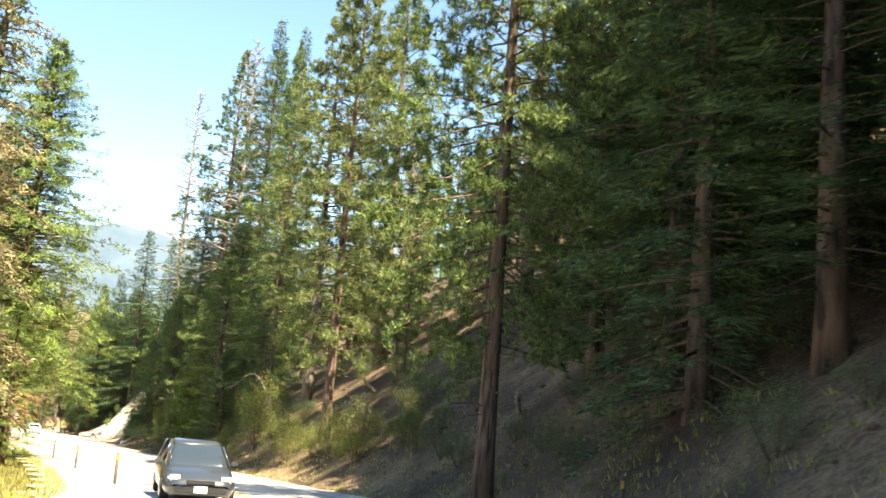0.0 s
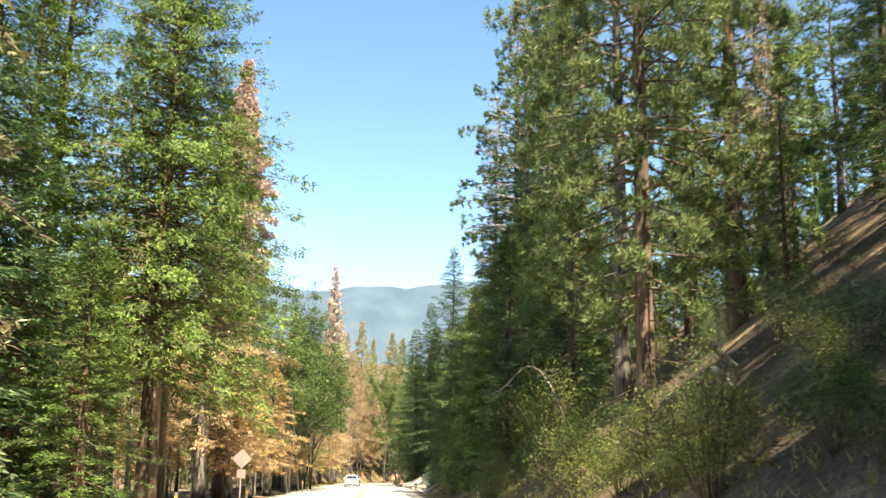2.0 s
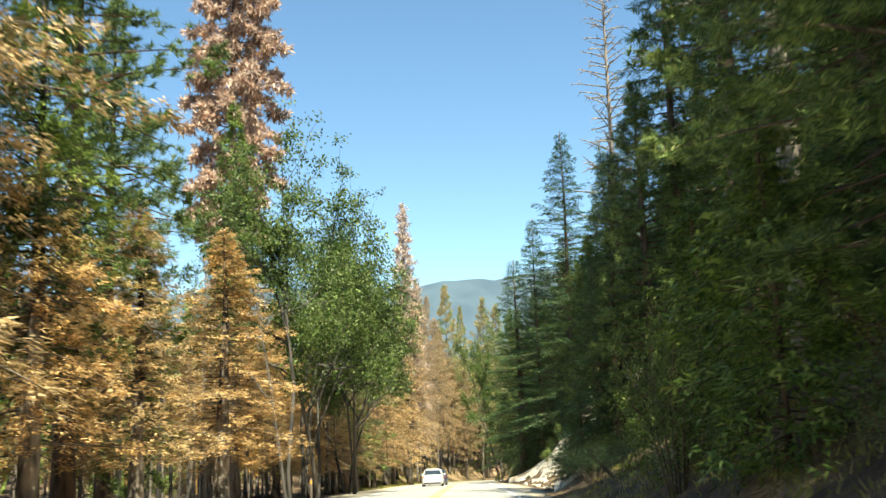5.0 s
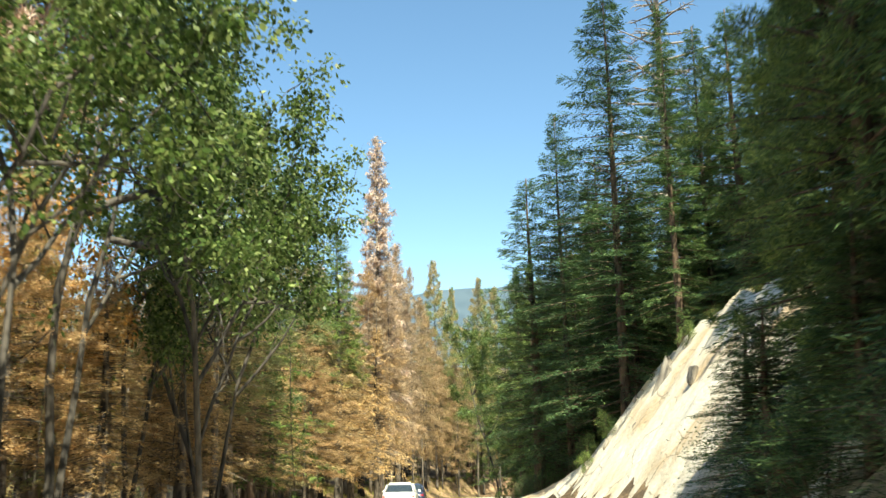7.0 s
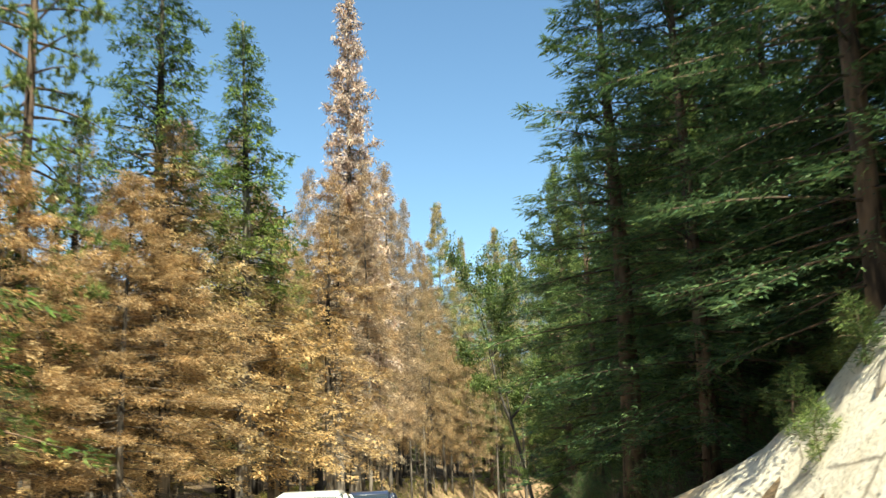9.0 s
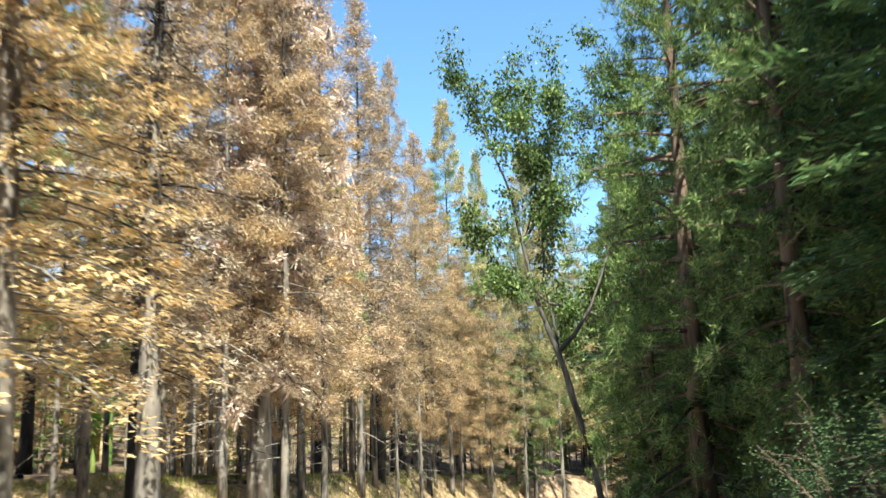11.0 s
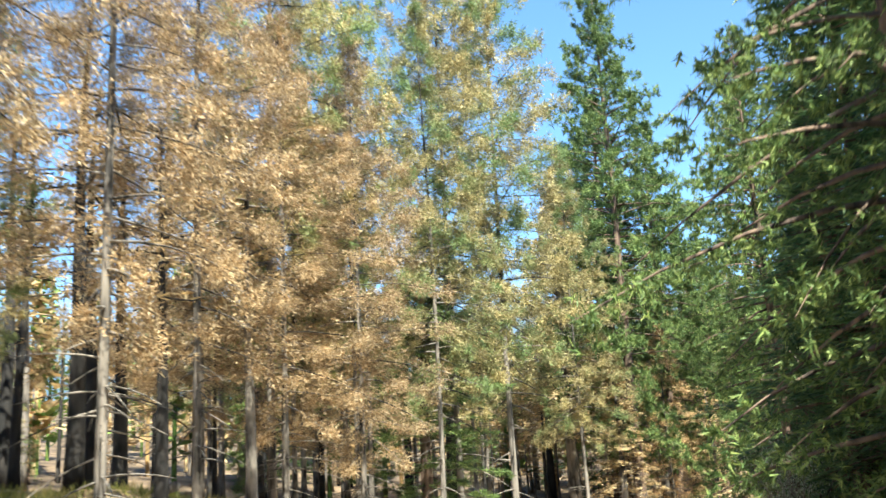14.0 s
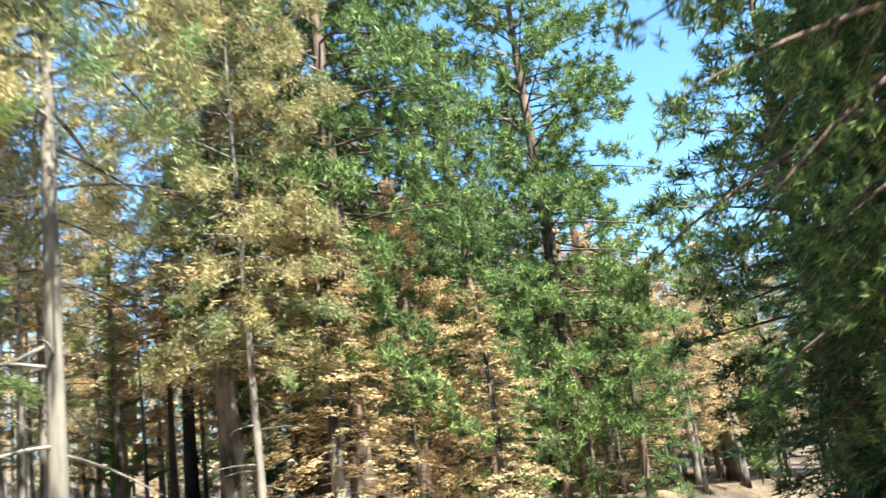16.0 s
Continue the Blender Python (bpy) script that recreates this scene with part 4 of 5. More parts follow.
def tree(key, x, y, top, r, label="", turn=None, variant=None, sink=0.0, group="", lod=0):
    """Plants a tree of a kind whose tip is at the height top, r metres wide from its trunk."""
    k = KINDS[key]
    s_at, off, _ = (float(v[0]) for v in locate([x], [y]))
    if lod == 0 and k["category"] == "tree" and (abs(off) > 17 or s_at > 276) and "big" not in key:
        lod = 1
    # trees behind the start are never seen, only their shade counts
    if s_at < -3 and k["category"] == "tree":
        lod = 2
    seed = k["seeds"][place_rng.randrange(len(k["seeds"])) if variant is None else variant]
    if (seed, lod) not in k["made"]:
        kw = detail(k["fn"], dict(k["kw"]), lod)
        tg, bg, cg = k["fn"](seed, **kw)
        wood = bg.v and (lod < 2 or k["fn"] is snag_parts)
        k["made"][seed, lod] = (tg.mesh("trunk", k["bark"], True), bg.mesh("bough", k["bark"]) if wood else None, cg.mesh("crown", k["leaf"]) if cg.v else None)
    h0, r0 = DEFAULT_SIZE[k["fn"]]
    h0, r0 = k["kw"].get("h", h0), k["kw"].get("r", r0)
    z = ground(x, y) - sink
    h = max(0.6, top - z)
    ob = new(k["name"])
    ob.empty_display_size = 0.3
    sz, sx = h / h0, r * GAIN.get(k["fn"], 1.0) / r0
    ob.matrix_world = pose(x, y, z, 0, 0, place_rng.uniform(0, 360) if turn is None else turn) @ Matrix.Diagonal((sx, sx, sz, 1))
    trunk, wood, crown = k["made"][seed, lod]
    put("stem" if k["category"] in ("shrub", "bush") else "trunk", trunk, ob)
    if wood:
        put("bough", wood, ob)["kind"] = "stuff"
    if crown:
        put("foliage" if k["category"] in ("shrub", "bush") else "crown", crown, ob)
    tagged(ob, label or k["label"], k["category"], group)
    PLACED.append((x, y, r))
    return ob


# --- trees that stand out along the road: kind, x, y, height of the tip, spread
# flat side, first bend
tree("cedar_big", -24.4, 54.6, 21.5, 4.3, "tall yellow-green incense cedar at the road's edge")
tree("snag_droop", -19.8, 38.9, 22.0, 3.4, "half-dead conifer with bare drooping grey boughs")
tree("fir", -20.6, 39.6, 12.0, 1.9)
tree("fir", -22.5, 42.0, 9.5, 2.2)
tree("cedar", -29.3, 54.3, 22.0, 3.8)
tree("cedar", -20.9, 47.0, 6.2, 1.9, "low bushy yellow-green cedar")
tree("pine", -40.2, 71.9, 25.9, 2.6)
tree("cedar", -27.5, 51.0, 17.0, 3.6)
tree("fir_low", -24.6, 46.5, 15.0, 2.8, "dark fir among roadside cedars")
tree("cedar_scorched", -36.7, 75.9, 23.0, 3.6, "tall cedar scorched golden up to half its height")
tree("cedar_high", -29.0, 61.5, 16.0, 2.8, "cedar with a bare dark trunk below its crown")
tree("cedar_scorched", -40.2, 76.0, 13.5, 2.8)
tree("pine_gold", -36.4, 69.0, 13.0, 2.4)
tree("cedar_scorched", -38.0, 81.0, 11.0, 2.5)
tree("oak", -44.4, 100.4, 13.5, 3.6, variant=0)
tree("cedar_gold", -42.3, 93.2, 6.4, 2.6)
tree("cedar_gold", -39.5, 86.0, 5.6, 2.0)
tree("oak", -46.6, 105.8, 15.5, 4.2, variant=1)
tree("pine", -41.6, 85.4, 19.7, 2.9, "green pine with upswept boughs above dead cedars")
tree("pine_full", -45.2, 90.5, 15.0, 2.2)
tree("red_giant", -66.5, 124.4, 46.5, 2.9)
tree("cedar_scorched", -50.8, 104.8, 16.4, 2.5)
tree("oak", -51.4, 111.6, 16.5, 4.4, variant=0)
tree("oak", -51.0, 116.4, 15.0, 3.8, variant=1)
tree("oak", -41.0, 82.2, 9.1, 2.8, variant=1)
tree("oak", -56.2, 119.0, 14.5, 3.6, variant=0)
tree("oak_gold", -57.0, 116.0, 10.0, 3.0)
tree("snag_pink", -84.7, 185.3, 32.1, 3.6, "tall dead conifer with a thin pinkish-grey tip", variant=0)
tree("pine_rust", -82.8, 184.2, 17.8, 2.2)
tree("pine_gold", -95.1, 212.2, 23.0, 2.0)
tree("pine_olive", -101.9, 233.0, 28.2, 2.9, "slender dying pine with a dark pointed tip")
tree("pine_olive", -101.4, 238.5, 24.7, 2.0)
tree("cedar_scorched", -70.0, 150.0, 15.3, 3.2)
tree("cedar_scorched", -71.9, 156.8, 14.9, 3.1)
tree("cedar_gold", -71.4, 147.8, 7.8, 2.1)
tree("cedar_gold", -69.0, 149.3, 7.8, 2.1)
tree("cedar_gold", -72.8, 159.9, 7.9, 2.3)
tree("cedar_gold", -74.0, 166.0, 8.2, 2.4)
tree("cedar_rust", -78.0, 173.0, 12.0, 2.4)
tree("cedar", -63.1, 134.6, 15.5, 3.4)
tree("pine_olive", -59.4, 127.4, 13.5, 3.0)
tree("oak", -54.5, 121.0, 13.5, 3.6, variant=1)
tree("pine", -68.9, 143.7, 18.7, 1.9)
tree("cedar_gold", -61.2, 127.5, 4.6, 2.3)
tree("cedar_gold", -58.8, 113.4, 9.9, 2.3)
tree("cedar_gold", -66.0, 139.0, 5.4, 2.2)
tree("pine_rust", -85.8, 190.8, 18.6, 2.2)
# burnt stand at the second bend
tree("pine_gold", -90.7, 182.7, 16.4, 3.2)
tree("pine_tall", -89.6, 187.1, 19.0, 2.6)
tree("pine_tall", -84.6, 183.2, 17.0, 2.9)
tree("pine_gold", -91.4, 196.8, 20.9, 2.6)
tree("pine_rust", -93.8, 206.0, 25.0, 3.2)
tree("pine_rust", -96.3, 211.5, 22.0, 2.6)
tree("pine_gold", -97.3, 219.2, 20.0, 2.6)
tree("pine_gold", -99.9, 226.0, 18.5, 2.6)
tree("pine_olive", -99.8, 245.4, 27.0, 3.2)
tree("pine_olive", -98.4, 248.9, 26.0, 3.2)
tree("pine_full", -101.1, 244.6, 5.3, 2.7, "short bushy green pine among burnt trunks")
tree("pine_big", -95.8, 264.4, 29.5, 4.2, "healthy blue-green pine behind the burnt stand")
tree("pine_big", -94.4, 269.8, 20.0, 3.2)
tree("pine_full", -91.8, 272.0, 12.0, 2.4)
tree("pine_olive", -97.5, 258.5, 15.0, 2.4)
tree("cedar_gold", -95.9, 260.5, 2.6, 2.2)
tree("pine_gold", -94.2, 266.5, 5.0, 2.0)
tree("cedar_gold", -91.5, 266.0, 0.5, 1.8)
tree("pine_rust", -90.8, 281.0, 10.5, 1.6)
tree("pine_big", -98.5, 272.0, 24.0, 4.4)
tree("pine_big", -88.0, 277.8, 27.0, 4.8)
tree("pine_full", -89.0, 278.0, 14.5, 1.9)
tree("pine_full", -85.4, 278.5, 4.8, 2.0)
tree("pine_gold", -99.4, 235.2, 13.0, 2.3)
tree("pine_gold", -100.2, 231.2, 12.6, 2.6)
tree("pine_gold", -106.1, 232.1, 14.6, 2.8)
tree("pine_olive", -99.0, 241.5, 17.5, 2.4)
tree("pine_olive", -104.0, 260.0, 14.0, 2.6)
# hill side, first bend
tree("fir_low", 5.6, 23.4, 20.0, 2.3, "dark shaded fir beside a thick pine trunk")
tree("fir", 7.6, 20.5, 22.0, 3.0, "dark shaded fir with boughs down to the ground")
tree("fir", 9.5, 25.0, 26.0, 3.6)
tree("fir", 12.0, 18.0, 29.0, 3.8)
tree("fir", 14.0, 29.0, 27.0, 2.8)
tree("pine", 5.5, 36.5, 27.0, 2.8)
tree("pine", 11.5, 38.5, 30.0, 2.8)
tree("pine", 3.0, 47.5, 27.0, 2.6)
tree("pine_big", 0.9, 28.4, 26.0, 3.0, "big dark pine with a thick trunk on the shaded bank")
tree("pine_big_yellow", -6.7, 52.6, 27.5, 3.0, "tall sunlit pine with a bare red-brown trunk")
tree("pine_full", -5.0, 62.5, 31.0, 3.0)
tree("pine_yellow", -9.5, 64.0, 30.0, 2.8)
tree("cedar_rust", -3.9, 60.7, 19.6, 1.1, "small dead red cedar among green trees")
tree("fir_big", -18.1, 85.1, 36.0, 3.4)
tree("fir_big", -13.5, 72.0, 30.0, 2.6)
tree("pine_full", -15.0, 79.0, 31.0, 2.4)
tree("pine", -25.4, 102.5, 39.0, 3.8)
tree("pine", -20.4, 96.0, 37.0, 3.6)
tree("fir", -28.5, 106.0, 25.0, 2.4)
tree("pine", -26.5, 108.0, 25.0, 2.8)
tree("snag", -51.4, 176.6, 58.0, 6.0)
tree("snag", -22.6, 95.0, 37.5, 4.6)
tree("fir_big", -49.0, 150.9, 27.0, 4.4, "big dark green fir above the cut bank")
tree("fir", -57.6, 159.4, 17.0, 3.6)
tree("fir_big", -54.5, 157.0, 20.5, 3.6)
tree("fir", -66.5, 187.5, 15.0, 2.4)
tree("pine_dense", -65.5, 179.6, 14.4, 2.0)
tree("fir_big", -47.0, 157.0, 27.0, 3.4)
tree("fir_big", -44.5, 155.2, 24.0, 3.8)
tree("pine_full", -20.0, 88.7, 17.5, 3.2)
tree("pine_full", -19.0, 79.6, 13.0, 2.6)
for s_, d_, k_, top_, r_ in ((118.8, 6.8, "fir_low", 7.5, 1.7), (116.0, 6.0, "pine_dense", 8.0, 1.8), (113.5, 9.5, "fir_low", 10.0, 2.0), (112.5, 6.4, "fir_low", 11.0, 1.8), (109.0, 7.4, "pine_dense", 13.0, 2.0)):
    x, y, _, _ = at_line(s_, d_)
    tree(k_, x, y, top_, r_, "dark shaded conifer at the start of the cut bank")
for s_, d_, r_ in ((112, 5.0, 1.6), (115, 4.6, 1.5), (118, 5.2, 1.5), (120.5, 6.0, 1.3), (108, 4.6, 1.6), (104, 5.0, 1.7)):
    x, y, z, _ = at_line(s_, d_)
    tree("bush_dark", x, y, ground(x, y) + 1.7, r_)
for s_, d_ in ((119.6, 5.2), (117.6, 4.9), (114.2, 4.9), (121.3, 7.0)):
    x, y, z, _ = at_line(s_, d_)
    tree("fir_low", x, y, ground(x, y) + 3.6, 1.0, "small dark fir at the edge of the cut bank")
for s_, d_, r_ in ((77, 5.6, 1.5), (83, 6.4, 1.7), (90, 6.0, 1.6), (96, 6.6, 1.6), (71, 6.8, 1.5)):
    x, y, z, _ = at_line(s_, d_)
    tree("bush", x, y, ground(x, y) + 3.2, r_, "tall bright green bush on the bank")
for s_, d_, h_ in ((86, 9.5, 9), (91, 11.0, 10), (97, 12.0, 10), (82, 10.5, 9), (101, 10.0, 9), (78, 9.0, 8)):
    x, y, z, _ = at_line(s_, d_)
    tree("fir_low", x, y, ground(x, y) + h_, 1.7, "young dark fir on the shaded hillside")
for s_, d_, h_, r_ in ((138, 17.5, 17, 3.0), (143, 18.5, 19, 3.2), (148, 17.0, 18, 3.2), (152, 18.5, 21, 3.4), (156, 16.0, 20, 3.2), (160, 19.0, 22, 3.4), (132, 18.5, 16, 2.8)):
    x, y, _, _ = at_line(s_, d_)
    tree("fir", x, y, ground(x, y) + h_, r_, "dark fir on the slope above the cut bank")
# young plants on the cut
for s_, k_ in ((160.5, "shrub"), (155.5, "bush"), (150.5, "shrub"), (144.0, "shrub"), (133, "shrub"), (127, "bush_dark"), (122, "bush_dark"), (137.5, "shrub"), (130, "bush")):
    x, y, z, _ = at_line(s_, cut_foot(s_) + cut_top(s_) / 1.3 + 0.5)
    tree(k_, x, y, ground(x, y) + 1.1, 0.7)
# hill side, second bend
tree("oak", -71.0, 198.0, 13.0, 3.0, variant=0)
tree("oak_lean", -74.8, 193.1, 14.4, 3.7, turn=225)
tree("pine_dense", -69.4, 186.0, 15.5, 2.5, "full green pine with soft needle brushes")
tree("fir", -61.8, 179.0, 15.5, 2.3)
tree("fir_big", -58.5, 175.5, 15.5, 2.6)
tree("pine_full", -60.5, 186.0, 17.0, 3.0)
tree("fir", -64.0, 184.5, 14.5, 2.3)
tree("fir_low", -82.6, 236.0, 13.5, 2.1)
tree("fir_low", -83.3, 247.4, 12.0, 2.0)
tree("pine_full", -80.0, 241.0, 17.0, 3.0)
tree("fir", -79.0, 232.0, 16.0, 3.0)
tree("fir", -77.0, 207.0, 10.0, 2.6)
tree("pine_full", -75.6, 202.8, 15.0, 2.3, "tall green pine behind a leaning oak")
tree("pine_droop", -80.8, 217.7, 15.5, 3.3, "pine with long drooping green brushes")
tree("fir", -77.5, 219.0, 15.0, 2.8)
tree("fir", -76.0, 226.0, 16.0, 3.0)
# shrubs on the bank
tree("shrub", -12.3, 63.0, 3.8, 2.2, "tall sunlit yellow-green shrub on the bank")
tree("shrub", -13.6, 60.5, 0.2, 1.1)
tree("shrub", -5.7, 47.7, 2.2, 1.3)
tree("shrub", -8.6, 52.5, 1.8, 1.4)
tree("shrub", -4.0, 43.0, 2.3, 1.3)
tree("fir_low", -16.6, 71.6, 5.2, 1.5, "young dark fir in the shade of the bank")
tree("cedar_young", -21.6, 81.5, 4.4, 1.8, "young bright green cedar on the bank")
tree("cedar_young", -24.4, 88.6, 4.0, 1.7, "young bright green cedar on the bank")
tree("shrub", -24.5, 86.0, 1.8, 1.5)
x, y = -85.2, 243.3
tree("fir_low", -82.4, 249.5, 13.0, 2.5)
tree("pine_droop", x, y, 13.5, 2.8, "big dark pine leaning over the road's edge")
x, y, _, _ = at_line(268, 7.4)
tree("fir_low", x, y, 12.0, 2.4)
tree("bush", -81.3, 236.0, -4.0, 2.2)
tree("bush_pale", -84.2, 231.8, -3.4, 1.3)


# --- the forest behind them
def clear(x, y, gap):
    return all((x - a) ** 2 + (y - b) ** 2 > (gap + 0.25 * r) ** 2 for a, b, r in PLACED)


def forest(n, s0, s1, d0, d1, kinds, low, high, gap, seed, wide=(0.09, 0.14), skip=None, group="", lod=1):
    rng = random.Random(seed)
    made = tries = 0
    names, weights = zip(*kinds)
    while made < n and tries < n * 40:
        tries += 1
        s, d = rng.uniform(s0, s1), rng.uniform(d0, d1)
        x, y, _, _ = at_line(s, d)
        s2, d2, _ = (float(v[0]) for v in locate([x], [y]))
        if -9.2 < d2 < min(5.5, d0) or (skip and skip(s2, d2)) or not clear(x, y, gap):
            continue
        key = rng.choices(names, weights)[0]
        h = rng.uniform(low, high) * (1.0 if "pole" not in key else 0.8)
        tree(key, x, y, ground(x, y) + h, h * rng.uniform(*wide), group=group, lod=1 if lod == 0 and d2 < -11.8 else lod)
        made += 1


cut_zone = lambda s, d: (104 < s < 151 and d < (13.0 if s < 136 else 16.0) and (d > 6 or s > 112)) or (150 < s < 165 and d < 10.5)
HILL = (("pine", 3), ("fir", 4), ("cedar", 2))
# hill side
# mostly out of view: trees added to throw shade on the near hillside
forest(10, -32, 4, 5.8, 9, (("fir", 3), ("pine_full", 2)), 15, 20, 2.2, 121, group="trees on the hillside", lod=1)
forest(14, -22, 26, 10, 26, (("fir", 1),), 19, 24, 2.4, 132, wide=(0.17, 0.2), group="trees on the hillside", lod=1)
forest(20, -20, 26, 8, 18, (("fir", 3), ("pine_full", 2), ("pine", 2)), 16, 24, 2.2, 100, wide=(0.12, 0.16), group="trees on the hillside", lod=1)
# denser canopy added mostly out of view, to block sun from the bank
forest(36, -45, 26, 14, 40, (("fir", 3), ("pine", 2)), 17, 25, 2.2, 122, wide=(0.14, 0.18), group="trees on the hillside", lod=2)
forest(20, -16, 20, 9.5, 28, (("fir", 3), ("pine_full", 1)), 20, 27, 1.6, 141, wide=(0.19, 0.23), group="trees on the hillside", lod=2)
forest(12, 25, 40, 9, 20, (("fir", 2), ("pine_full", 1)), 14, 18, 1.8, 148, wide=(0.15, 0.19), group="trees on the hillside", lod=1)
forest(6, 30, 46, 15, 24, (("fir", 2), ("pine", 2)), 12, 16, 2.4, 130, wide=(0.14, 0.18), group="trees on the hillside", lod=1)
forest(26, 30, 92, 10, 22, (("fir", 2), ("pine", 3), ("cedar", 1)), 8, 13, 2.4, 112, group="trees on the hillside", lod=1, skip=cut_zone)
forest(40, -10, 95, 22, 55, HILL, 6, 9, 2.4, 101, skip=cut_zone, group="trees on the hillside", lod=2)
forest(16, 112, 140, 13, 22, (("fir", 2), ("pine_full", 1)), 13, 18, 1.8, 149, wide=(0.15, 0.19), skip=cut_zone, group="trees on the hillside", lod=1)
forest(40, 95, 165, 14, 46, HILL, 9, 14, 2.2, 102, skip=cut_zone, group="trees on the hillside", lod=2)
forest(28, 150, 250, 8.5, 18, (("pine_full", 2), ("fir", 3), ("pine", 1)), 12, 18, 2.2, 111, group="trees on the hillside", lod=1, skip=cut_zone)
forest(30, 185, 300, 12, 30, (("fir", 3), ("pine", 2)), 15, 21, 2.2, 123, wide=(0.13, 0.17), group="trees on the hillside", lod=2)
forest(14, 165, 205, 9.5, 20, (("fir", 3), ("pine_dense", 1)), 17, 22, 2.2, 126, wide=(0.13, 0.17), group="trees on the hillside", lod=1)
forest(9, 152, 186, 7.0, 12, (("fir", 1),), 16, 20, 2.2, 131, wide=(0.12, 0.15), group="trees on the hillside", lod=1, skip=cut_zone)
forest(22, 176, 256, 9.0, 15, (("fir", 3), ("pine_dense", 1)), 19, 25, 1.8, 146, wide=(0.14, 0.17), group="trees on the hillside", lod=1)
forest(28, 256, 335, 5.8, 26, (("fir", 3), ("pine_full", 3)), 14, 22, 2.2, 127, wide=(0.14, 0.18), group="trees on the hillside", lod=1)
forest(40, 160, 330, 16, 46, HILL, 9, 14, 2.2, 103, skip=cut_zone, group="trees on the hillside", lod=2)
# flat side
forest(12, 46, 72, -20, -12.5, (("cedar", 3), ("pole_black", 3)), 8, 13, 1.6, 125, group="roadside forest", lod=1)
forest(16, 56, 84, -26, -13, (("pole_black", 3), ("cedar_high", 2)), 11, 17, 1.4, 145, group="roadside forest", lod=1)
forest(30, -5, 75, -19, -10, (("cedar", 4), ("cedar_gold", 1), ("cedar_olive", 1), ("pole_black", 5)), 5, 10, 1.8, 104, group="roadside forest", lod=1)
forest(18, 124, 170, -12.5, -9.4, (("cedar_gold", 5), ("pine_gold", 2), ("cedar_olive", 1)), 8, 11.5, 1.5, 117, wide=(0.18, 0.24), group="roadside forest", lod=0)
forest(26, 75, 150, -19, -10.5, (("cedar_gold", 4), ("cedar_olive", 3), ("cedar", 2), ("pole", 4), ("oak_gold", 1)), 5, 9, 1.8, 105, group="roadside forest", lod=1)
forest(26, 96, 152, -17, -9.6, (("pole_grey", 3), ("pole_black", 1)), 8, 14, 1.0, 147, wide=(0.06, 0.09), group="roadside forest", lod=0)
forest(24, 150, 185, -19, -10.5, (("pine_tall", 3), ("pine_gold", 2), ("pole", 4), ("pole_black", 3)), 12, 17, 1.8, 106, group="burnt forest", lod=0)
forest(34, 183, 262, -13.5, -9.5, (("pine_gold", 3), ("pine_tall", 2), ("pine_olive", 3), ("pole", 6), ("pole_black", 4)), 13, 21, 1.6, 107, group="burnt forest", lod=0)
forest(44, 183, 300, -20, -12.5, (("pine_gold", 4), ("pine_olive", 2), ("pole", 6), ("pole_black", 4)), 13, 21, 1.6, 118, group="burnt forest", lod=1)
forest(44, 256, 335, -34, -8.8, (("pine_olive", 4), ("pine_full", 3), ("pine_gold", 3), ("cedar_gold", 2), ("pole", 3)), 12, 23, 2.0, 128, wide=(0.13, 0.18), group="burnt forest", lod=1)
forest(16, 222, 330, -34, -13, (("cedar_gold", 3), ("cedar_olive", 2), ("cedar", 1), ("pine_full", 2)), 3, 8, 1.5, 129, wide=(0.2, 0.28), group="understorey", lod=1)
forest(80, -5, 185, -46, -19, (("cedar_gold", 4), ("cedar", 2), ("pine", 2), ("pole", 3)), 7, 13, 2.0, 115, group="roadside forest", lod=2)
forest(60, 226, 330, -32, -9.3, (("pole", 3), ("pole_black", 2)), 9, 19, 1.0, 144, wide=(0.06, 0.09), group="burnt forest", lod=0)
forest(80, 183, 340, -55, -19, (("pine_gold", 6), ("pine_olive", 2), ("pole", 3), ("pine", 1)), 12, 19, 1.9, 116, group="burnt forest", lod=2)
forest(40, 160, 330, -36, -17, (("pine_gold", 3), ("cedar_gold", 2), ("pine_olive", 2), ("cedar", 1)), 5.0, 10.0, 1.6, 120, wide=(0.16, 0.22), group="burnt forest", lod=2)
forest(40, 150, 330, -34, -17, (("cedar_gold", 3), ("cedar", 2), ("cedar_olive", 2)), 2.5, 6.0, 1.4, 113, wide=(0.2, 0.3), group="understorey", lod=2)
forest(50, -5, 140, -42, -13, (("cedar_gold", 3), ("cedar", 2), ("cedar_olive", 2)), 2.0, 5.0, 1.4, 114, wide=(0.2, 0.3), group="understorey", lod=2)
forest(20, -10, 340, -105, -50, (("pine", 2), ("cedar_gold", 2), ("pine_gold", 2)), 12, 18, 2.6, 108, group="far forest", lod=2)
forest(46, 285, 398, -60, -9.5, (("pine_full", 3), ("pine_olive", 3), ("cedar", 2), ("pine", 2)), 14, 24, 1.8, 142, wide=(0.17, 0.22), group="far forest", lod=1)
forest(30, 300, 398, 6.5, 34, (("fir", 3), ("pine_full", 3)), 14, 22, 1.8, 143, wide=(0.17, 0.22), group="far forest", lod=1)
